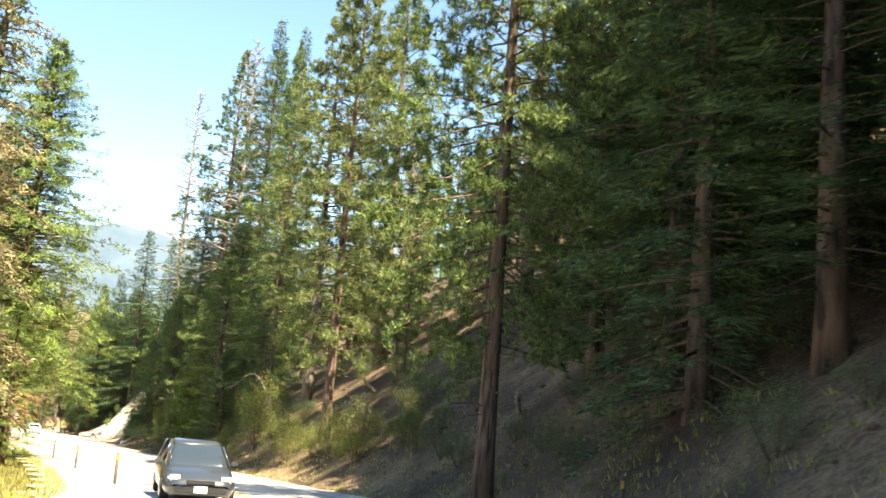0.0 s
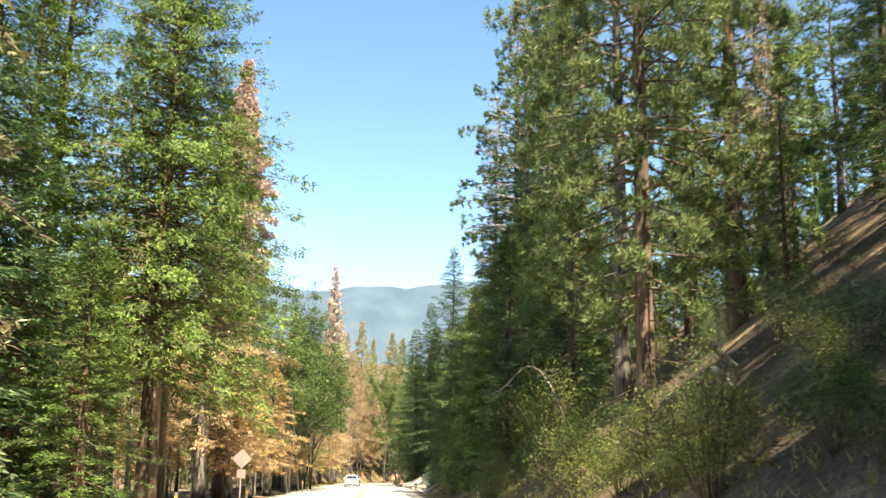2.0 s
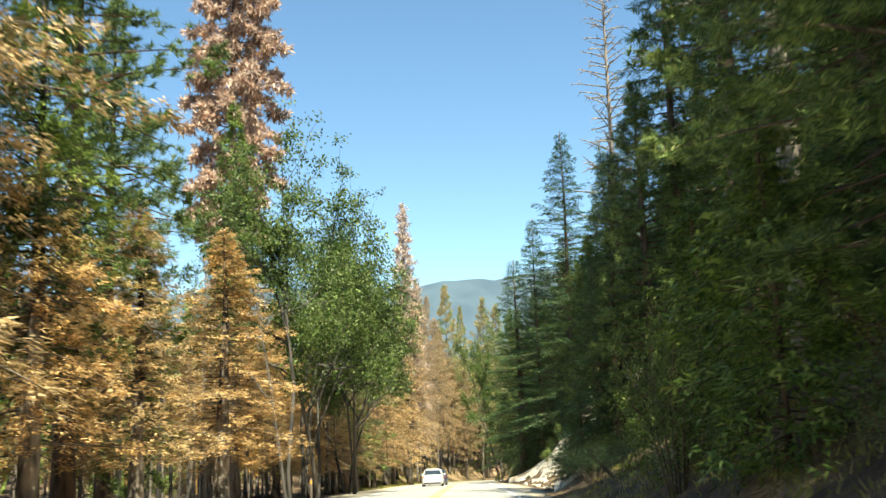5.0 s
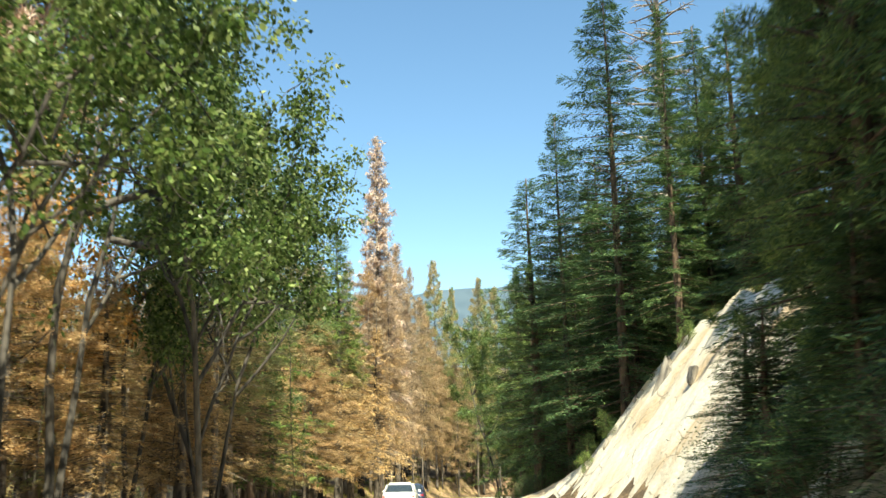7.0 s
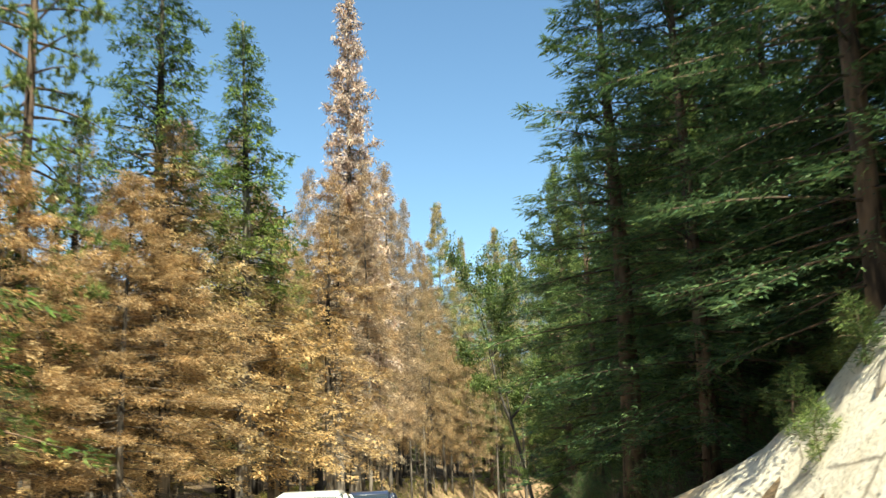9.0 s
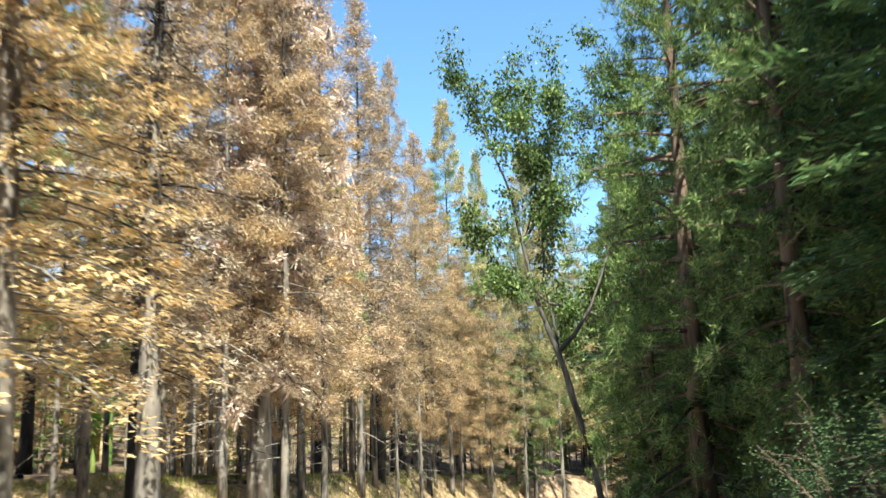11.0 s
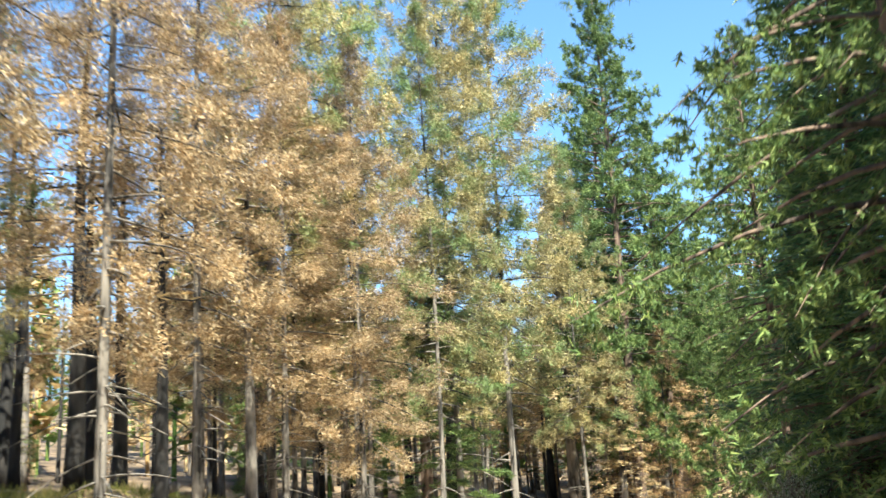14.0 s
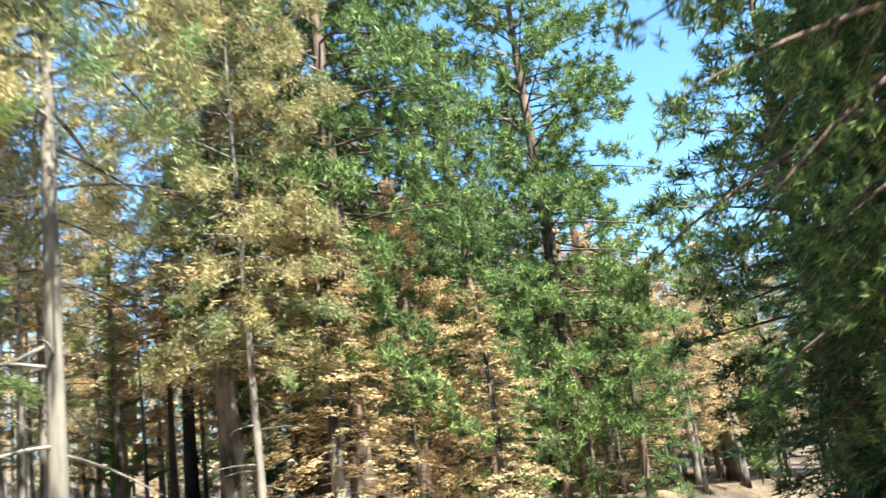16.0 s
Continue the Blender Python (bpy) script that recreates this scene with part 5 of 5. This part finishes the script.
# banks
# two rows of dark bushes added to deepen the shade on the bank
forest(16, 4, 34, 5.0, 10, (("bush_dark", 1),), 0.9, 1.8, 1.0, 133, wide=(0.55, 0.75), group="bank shrubs", lod=1)
forest(20, 60, 86, 5.0, 9, (("bush_dark", 1),), 0.9, 1.8, 0.9, 134, wide=(0.55, 0.75), group="bank shrubs", lod=1)
forest(13, 38, 68, 4.8, 7.4, (("shrub", 4), ("bush", 1)), 0.8, 1.8, 0.9, 119, wide=(0.5, 0.75), group="bank shrubs", lod=0)
forest(46, 0, 112, 4.8, 14, (("shrub", 4), ("bush_dark", 5), ("bush", 1)), 0.7, 2.0, 0.9, 109, wide=(0.5, 0.75), group="bank shrubs", lod=1)
forest(36, 150, 250, 4.6, 9, (("bush", 1), ("bush_dark", 8)), 0.8, 2.0, 1.0, 110, wide=(0.5, 0.75), group="bank shrubs", lod=1, skip=cut_zone)


# --- woods further off, too many to count
def far_woods(n, spots, mat, label, low, high, seed):
    rng = np.random.default_rng(seed)
    g = Geo()
    made = 0
    while made < n:
        s0, s1, d0, d1 = spots[rng.integers(len(spots))]
        x, y, _, _ = at_line(rng.uniform(s0, s1), rng.uniform(d0, d1))
        x, y = x + rng.normal() * 2, y + rng.normal() * 2
        off = float(locate([x], [y])[1][0])
        if -22 < off < 22:
            continue
        made += 1
        z, h = ground(x, y), rng.uniform(low, high)
        r = h * rng.uniform(0.12, 0.17)
        k = 84
        q = rng.uniform(size=k) ** 0.8
        a = rng.uniform(0, 6.283, k)
        out = np.c_[np.cos(a), np.sin(a), np.zeros(k)]
        side = np.c_[-np.sin(a), np.cos(a), np.zeros(k)]
        reach = (r * (1.05 - q) ** 0.8 * rng.uniform(0.5, 1.15, k) + 0.15)[:, None]
        base = np.c_[np.full(k, x), np.full(k, y), z + h * (0.12 + 0.86 * q)] + out * reach * rng.uniform(0.05, 0.6, (k, 1))
        tip = base + out * reach * 0.6 + np.c_[np.zeros((k, 2)), rng.uniform(-0.5, 0.7, k)]
        w = rng.uniform(0.25, 0.55, (k, 1))
        v = np.stack([base - side * w + [0, 0, 0.15], base + side * w - [0, 0, 0.15], tip], 1).reshape(-1, 3)
        g.add(v, np.arange(3 * k).reshape(-1, 3))
        g.tube(np.array([[x, y, z - 0.4], [x, y, z + h * 0.9]]), [0.16, 0.05], 5, cap=False)
    tagged(put("far_woods", g.mesh("far_woods", mat)), label, "woods", kind="stuff")


FLAT_WOODS = ((-30, 120, -120, -22), (120, 250, -110, -22), (200, 340, -120, -22))
HILL_WOODS = ((-40, 110, 24, 100), (110, 340, 24, 110), (240, 340, 22, 70))
far_woods(700, FLAT_WOODS, M_GOLD, "distant stand of dead golden-brown conifers", 10, 18, 401)
far_woods(450, FLAT_WOODS, M_CEDAR, "distant stand of green conifers on the flat", 9, 18, 402)
far_woods(800, HILL_WOODS, M_FIR, "distant dark green conifers up the hillside", 7, 12, 403)


# ---------------------------------------------------------------- vehicles
M_TYRE = plain("tyre rubber", (0.02, 0.02, 0.021), 0.9)
M_RIM = plain("alloy rim", (0.45, 0.45, 0.46), 0.35, 0.8)
M_CHROME = plain("chrome", (0.7, 0.7, 0.7), 0.15, 1.0, 0.03)
M_TRIM = plain("black trim", (0.02, 0.02, 0.022), 0.5)
M_RED_LAMP = plain("red lamp lens", (0.45, 0.02, 0.02), 0.15)
M_LAMP = plain("clear lamp lens", (0.75, 0.76, 0.78), 0.1)
M_PLATE = plain("number plate", (0.75, 0.75, 0.73), 0.5)
M_BARS = plain("plate characters", (0.05, 0.06, 0.15), 0.6)


def car_paint(name, col):
    m = plain(name, col, 0.28, 0.0, 0.05, 2.0)
    m.node_tree.nodes["Principled BSDF"].inputs["Coat Weight"].default_value = 0.8
    m.node_tree.nodes["Principled BSDF"].inputs["Coat Roughness"].default_value = 0.06
    return m


def glass_dark():
    m, n, l, b = material("tinted car glass", 0.04)
    b.inputs["Base Color"].default_value = (0.03, 0.04, 0.045, 1)
    b.inputs["Specular IOR Level"].default_value = 0.8
    b.inputs["Coat Weight"].default_value = 1.0
    return m


M_GLASS = glass_dark()


def loft(sections, closed_ends=True):
    """Skins rings of equal length into one body."""
    bm = bmesh.new()
    rings = [[bm.verts.new(p) for p in ring] for ring in sections]
    n = len(rings[0])
    for a, b in zip(rings, rings[1:]):
        for i in range(n):
            bm.faces.new((a[i], a[(i + 1) % n], b[(i + 1) % n], b[i]))
    if closed_ends:
        bm.faces.new(rings[0][::-1])
        bm.faces.new(rings[-1])
    bmesh.ops.recalc_face_normals(bm, faces=bm.faces)
    for f in bm.faces:
        f.smooth = True
    return bm


def box(cx, cy, cz, sx, sy, sz, bevel=0.01):
    bm = bmesh.new()
    bmesh.ops.create_cube(bm, size=1, matrix=Matrix.Translation((cx, cy, cz)) @ Matrix.Diagonal((sx, sy, sz, 1)))
    if bevel:
        bmesh.ops.bevel(bm, geom=list(bm.edges), offset=min(bevel, sx * 0.4, sy * 0.4, sz * 0.4), segments=2, affect="EDGES")
    return bm


def ring_section(y, half, z0, z1, tuck, crown):
    """A car's cross-section at y: sill, flank, shoulder and top."""
    return [(-half * 0.9, y, z0), (half * 0.9, y, z0), (half, y, z0 + 0.16), (half * 1.0, y, (z0 + z1) * 0.52), (half * (1 - tuck), y, z1 - 0.05),
            (half * (1 - tuck) * 0.85, y, z1 + crown * 0.6), (0, y, z1 + crown), (-half * (1 - tuck) * 0.85, y, z1 + crown * 0.6), (-half * (1 - tuck), y, z1 - 0.05),
            (-half * 1.0, y, (z0 + z1) * 0.52), (-half, y, z0 + 0.16)]


def car(name, paint, label, x, y, z, heading, tall=1.45, hatch=False):
    """A saloon, nose towards its own +y."""
    car_ = new(name)
    L = 2.35
    body = [(-L, 0.72, 0.42, 0.74, 0.06, 0.01), (-L + 0.06, 0.80, 0.28, 0.88, 0.05, 0.02), (-L + 0.3, 0.88, 0.22, 0.98, 0.07, 0.03), (-1.55, 0.91, 0.2, 0.99, 0.07, 0.03),
            (-0.4, 0.91, 0.2, 0.95, 0.05, 0.02), (0.7, 0.91, 0.2, 0.94, 0.06, 0.03), (1.3, 0.90, 0.2, 0.88, 0.08, 0.05), (L - 0.45, 0.86, 0.22, 0.78, 0.10, 0.05),
            (L - 0.12, 0.76, 0.26, 0.66, 0.10, 0.03), (L, 0.62, 0.36, 0.54, 0.1, 0.01)]
    part("body", loft([ring_section(*r) for r in body]), paint, car_)
    back = -2.15 if hatch else -1.75
    roof = [(back, 0.70, 0.94), (-1.15 if not hatch else -1.75, 0.64, tall - 0.06), (-0.55, 0.62, tall), (0.15, 0.62, tall - 0.01), (0.5, 0.63, tall - 0.08), (1.25, 0.72, 0.92)]
    rings = []
    for yy, w, zz in roof:
        lo = 0.88
        t = max(0.02, zz - lo)
        rings.append([(-0.80, yy, lo), (0.80, yy, lo), (0.80 - (0.80 - w) * 0.55, yy, lo + t * 0.55), (w, yy, lo + t * 0.93), (w * 0.8, yy, lo + t), (-w * 0.8, yy, lo + t), (-w, yy, lo + t * 0.93), (-0.80 + (0.80 - w) * 0.55, yy, lo + t * 0.55)])
    part("cabin", loft(rings), M_GLASS, car_, "dark tinted glass cabin")
    top = [(yy, w, zz) for yy, w, zz in roof[1:5]]
    part("roof", loft([[(-w * 1.015, yy, zz - 0.05), (w * 1.015, yy, zz - 0.05), (w * 0.84, yy, zz + 0.025), (-w * 0.84, yy, zz + 0.025)] for yy, w, zz in top]), paint, car_)
    for sx in (-1, 1):
        for (y0, z0, w0), (y1, z1, w1) in (((back + 0.02, 0.95, 0.79), (roof[1][0], tall - 0.07, 0.655)), ((-0.2, 0.94, 0.805), (-0.25, tall - 0.05, 0.635)), ((1.22, 0.93, 0.79), (0.48, tall - 0.09, 0.645))):
            bm = loft([[(sx * w + dx, yy + dy, zz) for dx, dy in ((-0.03, -0.05), (0.03, -0.05), (0.03, 0.05), (-0.03, 0.05))] for yy, zz, w in ((y0, z0, w0), (y1, z1, w1))])
            part("pillar", bm, paint, car_)
        part("wing_mirror", box(sx * 0.97, 0.75, 0.98, 0.18, 0.12, 0.13, 0.04), paint, car_)
        part("headlight", box(sx * 0.62, L - 0.22, 0.66, 0.34, 0.26, 0.15, 0.05), M_LAMP, car_, "clear headlight")
        part("tail_light", box(sx * 0.64, -L + 0.13, 0.80, 0.36, 0.2, 0.17, 0.05), M_RED_LAMP, car_, "red tail light")
        part("door_handle", box(sx * 0.915, -0.05, 0.80, 0.03, 0.18, 0.03, 0.01), M_CHROME, car_)
        for wy in (-1.38, 1.42):
            bm = bmesh.new()
            bmesh.ops.create_cone(bm, cap_ends=True, segments=24, radius1=0.325, radius2=0.325, depth=0.21, matrix=pose(sx * 0.80, wy, 0.325, 0, 90, 0))
            bmesh.ops.bevel(bm, geom=[e for e in bm.edges if len(e.link_faces) == 2 and e.calc_face_angle(0) > 1], offset=0.04, segments=2, affect="EDGES")
            wheel = part("wheel", bm, M_TYRE, car_, "black tyre")
            bm = bmesh.new()
            bmesh.ops.create_cone(bm, cap_ends=True, segments=10, radius1=0.215, radius2=0.17, depth=0.05, matrix=pose(sx * 0.905, wy, 0.325, 0, 90 * sx, 0))
            part("rim", bm, M_RIM, wheel, "silver alloy rim")
    part("front_bumper", box(0, L - 0.07, 0.40, 1.3, 0.22, 0.14, 0.05), M_TRIM, car_)
    part("rear_bumper", box(0, -L + 0.06, 0.36, 1.5, 0.2, 0.14, 0.05), M_TRIM, car_)
    part("grille", box(0, L - 0.03, 0.58, 0.7, 0.1, 0.10, 0.02), M_TRIM, car_)
    for yy in (-L - 0.012, L + 0.05):
        plate = part("number_plate", box(0, yy, 0.70 if yy < 0 else 0.42, 0.32, 0.02, 0.16, 0.004), M_PLATE, car_)
        for k in range(5):
            part("bar", box(-0.11 + k * 0.055, yy + (0.012 if yy > 0 else -0.012), 0.70 if yy < 0 else 0.42, 0.03, 0.006, 0.07, 0), M_BARS, plate)
    car_.matrix_world = pose(x, y, z + 0.03, 0, 0, math.degrees(heading))
    return tagged(car_, label, "car")


def heading_at(s):
    i = int(np.clip(round(s) + 70, 0, len(LINE) - 1))
    return math.atan2(-TAN[i, 0], TAN[i, 1])


P_DARK, P_WHITE, P_NAVY, P_MAROON = car_paint("dark grey paint", (0.035, 0.042, 0.05)), car_paint("white paint", (0.80, 0.80, 0.80)), car_paint("navy paint", (0.03, 0.04, 0.08)), car_paint("maroon paint", (0.07, 0.035, 0.035))
x, y, z, _ = at_line(29.0, -3.7)
car("hatchback_car", P_DARK, "dark grey hatchback driving towards the camera", x, y, z, heading_at(29.0) + math.pi, 1.5, True)
x, y, z, _ = at_line(265, 0.1)
car("saloon_car", P_WHITE, "white saloon car seen from behind on the road", x, y, z, heading_at(265))
x, y, z, _ = at_line(281, 0.1)
car("saloon_car", P_MAROON, "dark maroon saloon car further along the road", x, y, z, heading_at(281))
x, y, z, _ = at_line(157, -3.3)
car("saloon_car", P_WHITE, "white saloon car driving away on the sunlit road", x, y, z, heading_at(157))
x, y, z, _ = at_line(167, -3.2)
car("saloon_car", P_NAVY, "dark navy saloon car ahead of a white one", x, y, z, heading_at(167))

# ---------------------------------------------------------------- posts and sign
M_POST_WHITE = plain("white plastic", (0.8, 0.8, 0.78), 0.5)
M_POST_BROWN = plain("weathered brown plastic", (0.10, 0.075, 0.06), 0.7)
M_SIGN_BACK = plain("dull bare sign back", (0.36, 0.27, 0.24), 0.6, 0.2)
M_REFLECT = plain("amber reflector", (0.7, 0.35, 0.05), 0.2)


def marker_post(x, y, mat, label, high=1.15):
    p = new("marker_post")
    z = ground(x, y)
    part("post", loft([[(-0.05, -0.012, zz), (0.05, -0.012, zz), (0.05, 0.012, zz), (0.03, 0.02, zz), (-0.03, 0.02, zz), (-0.05, 0.012, zz)] for zz in (-0.3, high * 0.5, high)]), mat, p)
    part("reflector", box(0, -0.018, high - 0.16, 0.07, 0.008, 0.14, 0.002), M_REFLECT, p, "amber reflector")
    i = float(locate([x], [y])[0][0])
    p.matrix_world = pose(x, y, z, 0, 0, math.degrees(heading_at(i)))
    return tagged(p, label, "marker post", "roadside marker posts")


marker_post(-10.8, 32.8, M_POST_BROWN, "slim dark roadside marker post")
marker_post(-23.4, 59.6, M_POST_BROWN, "slim dark roadside marker post")
marker_post(-17.0, 46.0, M_POST_BROWN, "slim dark roadside marker post")
marker_post(-42.5, 99.1, M_POST_BROWN, "slim dark roadside marker post")
marker_post(-15.2, 63.5, M_POST_WHITE, "white roadside marker post at the bank", 1.0)
marker_post(3.2, 19.0, M_POST_BROWN, "slim dark roadside marker post")


def warning_sign(x, y, top):
    """A diamond sign and a small plate below, seen from the back."""
    sg = new("warning_sign")
    z = ground(x, y)
    h = top - z
    half = 0.53
    part("post", box(0, -0.046, (h - 0.3) / 2 - 0.15, 0.07, 0.07, h + 0.0, 0.008), M_SIGN_BACK, sg)
    bm = bmesh.new()
    c = h - half
    corner = [(half * math.cos(math.pi / 2 * k), half * math.sin(math.pi / 2 * k)) for k in range(4)]
    outline = []
    for k in range(4):
        (px, pz), (ax, az), (bx, bz) = corner[k], corner[k - 1], corner[(k + 1) % 4]
        outline += [(px + (ax - px) * 0.06, pz + (az - pz) * 0.06), (px + (bx - px) * 0.06, pz + (bz - pz) * 0.06)]
    sides = [[bm.verts.new((px, yy, c + pz)) for px, pz in outline] for yy in (-0.006, 0.006)]
    bm.faces.new(sides[0])
    bm.faces.new(sides[1][::-1])
    for k in range(8):
        bm.faces.new((sides[0][k], sides[1][k], sides[1][(k + 1) % 8], sides[0][(k + 1) % 8]))
    bmesh.ops.recalc_face_normals(bm, faces=bm.faces)
    part("sign_panel", bm, M_SIGN_BACK, sg)
    part("advisory_plate", box(0, 0.0, c - half - 0.28, 0.46, 0.012, 0.46, 0.004), M_SIGN_BACK, sg)
    for zz in (c + 0.25, c - 0.25, c - half - 0.28):
        part("bolt", box(0, -0.09, zz, 0.03, 0.02, 0.03, 0.006), M_RIM, sg)
    sg.matrix_world = pose(x, y, z, 0, 0, math.degrees(heading_at(75)))
    return tagged(sg, "back of a dull diamond warning sign on a post", "sign")


warning_sign(-32.0, 72.9, -0.15)


# ---------------------------------------------------------------- grass, fallen wood, stones
def grass(name, label, n, s0, s1, d0, d1, seed, mat=M_GRASS, size=0.3):
    rng = np.random.default_rng(seed)
    g = Geo()
    s, d = rng.uniform(s0, s1, n), d0 + (d1 - d0) * rng.uniform(size=n) ** 1.3
    idx = s + 70
    base = np.stack([np.interp(idx, np.arange(len(LINE)), LINE[:, c]) for c in (0, 1)], -1)
    tan = np.stack([np.interp(idx, np.arange(len(LINE)), TAN[:, c]) for c in (0, 1)], -1)
    x, y = base[:, 0] + tan[:, 1] * d, base[:, 1] - tan[:, 0] * d
    p = np.c_[x, y, land(x, y) - 0.02]
    p = np.repeat(p, 4, 0) + np.c_[rng.normal(size=(n * 4, 2)) * 0.08, np.zeros(n * 4)]
    dd = np.c_[rng.normal(size=(n * 4, 2)) * 0.45, np.ones(n * 4)]
    g.needles(p, dd, size * rng.uniform(0.5, 1.3, n * 4), 0.035, rng)
    tagged(put(name, g.mesh(name, mat)), label, "grass", kind="stuff")


grass("grass", "dry yellow-green roadside grass", 9000, -5, 75, -13, -6.9, 201)
grass("grass", "green roadside grass on the low bank", 11000, 150, 262, -12, -7.2, 202, size=0.34)
grass("grass", "thin dry grass at the foot of the hill", 4000, 0, 108, 3.2, 7.5, 203, size=0.24)


def fallen_log(x, y, length, rad, turn, tilt, mat, label):
    g = Geo()
    t = np.linspace(0, 1, 6)
    g.tube(np.c_[(t - 0.5) * length, 0.05 * np.sin(t * 5), np.zeros(6)], rad * (1 - 0.35 * t), 8)
    lg = put("fallen_log", g.mesh("fallen_log", mat, True))
    lg.matrix_world = pose(x, y, ground(x, y) + rad * 0.7, 0, tilt, turn)
    return tagged(lg, label, "log", "fallen logs")


def dead_branch(points, rad, label):
    """A bare bough that arches from the bank; the points run along it."""
    p = np.array(points)
    u = np.linspace(0, len(p) - 1, 22)
    q = np.stack([np.interp(u, np.arange(len(p)), p[:, c]) for c in range(3)], -1)
    q[1:-1] = (q[:-2] + 2 * q[1:-1] + q[2:]) / 4
    g, rng = Geo(), np.random.default_rng(88)
    g.tube(q, np.linspace(rad, rad * 0.4, len(q)), 6)
    for i in range(4, 21, 3):
        g.tube(np.array([q[i], q[i] + rng.normal(size=3) * 0.15 - UP * 0.12, q[i] + rng.normal(size=3) * 0.3 - UP * 0.3]), [rad * 0.4, rad * 0.3, 0.006], 4)
    return tagged(put("dead_branch", g.mesh("dead_branch", M_DEADWOOD, True)), label, "branch")


dead_branch([(-11.3, 62.8, ground(-11.3, 62.8) - 0.1), (-11.45, 62.2, 1.6), (-12.0, 62.4, 2.65), (-12.4, 62.2, 3.2), (-12.9, 62.3, 3.35), (-13.4, 62.4, 2.95), (-13.9, 62.5, 2.45), (-14.5, 62.6, 2.25)],
            0.045, "bare grey dead bough arching over a shrub")
log_rng = random.Random(77)
for s, d in ((206, -11.5), (212, -13), (219, -12), (226, -14), (233, -11.8), (196, -14), (188, -13), (241, -13), (248, -12.2), (170, -12.5), (132, -13), (88, -12.5), (52, -12)):
    x, y, _, _ = at_line(s, d)
    fallen_log(x, y, log_rng.uniform(2.5, 5.5), log_rng.uniform(0.08, 0.16), log_rng.uniform(0, 180), log_rng.uniform(-4, 4), log_rng.choice([M_BARK_BURNT, M_BARK_GREY, M_BARK_BLACK]), "scorched fallen trunk lying on the forest floor")
for s, d in ((33, 7.5), (40, 9.0), (46, 7.0), (54, 9.5)):
    x, y, _, _ = at_line(s, d)
    fallen_log(x, y, log_rng.uniform(2.0, 4.0), 0.10, log_rng.uniform(40, 80), 25, M_DEADWOOD, "pale dead branch lying on the bank")


def rubble(name, label, n, s0, s1, d0, d1, seed, mat, lo, hi):
    """Loose stones, joined."""
    rng = np.random.default_rng(seed)
    g = Geo()
    ico = np.array([(0, 0, 1), (0.9, 0, 0.45), (0.28, 0.85, 0.45), (-0.72, 0.53, 0.45), (-0.72, -0.53, 0.45), (0.28, -0.85, 0.45), (0.72, 0.53, -0.45), (-0.28, 0.85, -0.45), (-0.9, 0, -0.45), (-0.28, -0.85, -0.45), (0.72, -0.53, -0.45), (0, 0, -1)])
    fc = [(0, 1, 2), (0, 2, 3), (0, 3, 4), (0, 4, 5), (0, 5, 1), (1, 6, 2), (2, 7, 3), (3, 8, 4), (4, 9, 5), (5, 10, 1), (6, 7, 2), (7, 8, 3), (8, 9, 4), (9, 10, 5), (10, 6, 1), (11, 7, 6), (11, 8, 7), (11, 9, 8), (11, 10, 9), (11, 6, 10)]
    for _ in range(n):
        x, y, _, _ = at_line(rng.uniform(s0, s1), rng.uniform(d0, d1))
        r = rng.uniform(lo, hi) ** 1.0
        g.add(ico * rng.uniform(0.6, 1.2, (12, 1)) * [r, r * rng.uniform(0.6, 1), r * 0.6] + [x, y, ground(x, y) + r * 0.15], fc)
    tagged(put(name, g.mesh(name, mat)), label, "stones", kind="stuff")


rubble("rubble", "loose pale stones below the cut bank", 120, 118, 160, 4.2, 6.0, 301, M_CUT, 0.05, 0.22)
rubble("rubble", "small stones and clods on the hillside bank", 160, 15, 95, 3.4, 10, 302, M_FLOOR, 0.05, 0.2)


M_ROCK = bark_material("weathered grey granite", (0.10, 0.09, 0.08), (0.23, 0.21, 0.185))


def rock(x, y, w, d, h, turn, seed):
    """A jagged slab half buried in the bank."""
    rng = np.random.default_rng(seed)
    bm = bmesh.new()
    bmesh.ops.create_icosphere(bm, subdivisions=2, radius=1.0)
    cuts = [(np.array(v) / np.linalg.norm(v), rng.uniform(0.3, 0.62)) for v in rng.normal(size=(9, 3))]
    for v in bm.verts:
        p = np.array(v.co)
        for n_, lim in cuts:
            over = p @ n_ - lim
            if over > 0:
                p = p - n_ * over
        v.co = p * [w, d, h]
    rk = part("rock", bm, M_ROCK, None)
    rk.matrix_world = pose(x, y, ground(x, y) + 0.30 + h * 0.1, 0, 24, turn)
    return tagged(rk, "jagged grey granite slab in the pale bank", "rock", "rocks in the cut bank")


for x, y, w, deep, h, turn, seed in ((-44.9, 142.2, 0.55, 0.5, 1.9, 60, 1), (-48.9, 146.4, 0.25, 0.3, 0.7, 50, 2), (-41.8, 135.2, 0.45, 0.35, 0.9, 70, 4),
                                     (-45.2, 144.5, 0.45, 0.35, 1.0, 55, 7), (-46.0, 141.5, 0.25, 0.2, 0.25, 10, 6), (-47.5, 147.5, 0.25, 0.25, 0.4, 80, 8)):
    rock(x, y, w, deep, h, turn, seed)
for x, y, tall, wide_ in ((-49.3, 147.6, 1.2, 0.45), (-51.0, 149.5, 1.1, 0.42), (-50.2, 146.6, 0.9, 0.36), (-43.6, 143.4, 1.0, 0.4)):
    tree("sapling", x, y, ground(x, y) + 0.3 + tall, wide_)
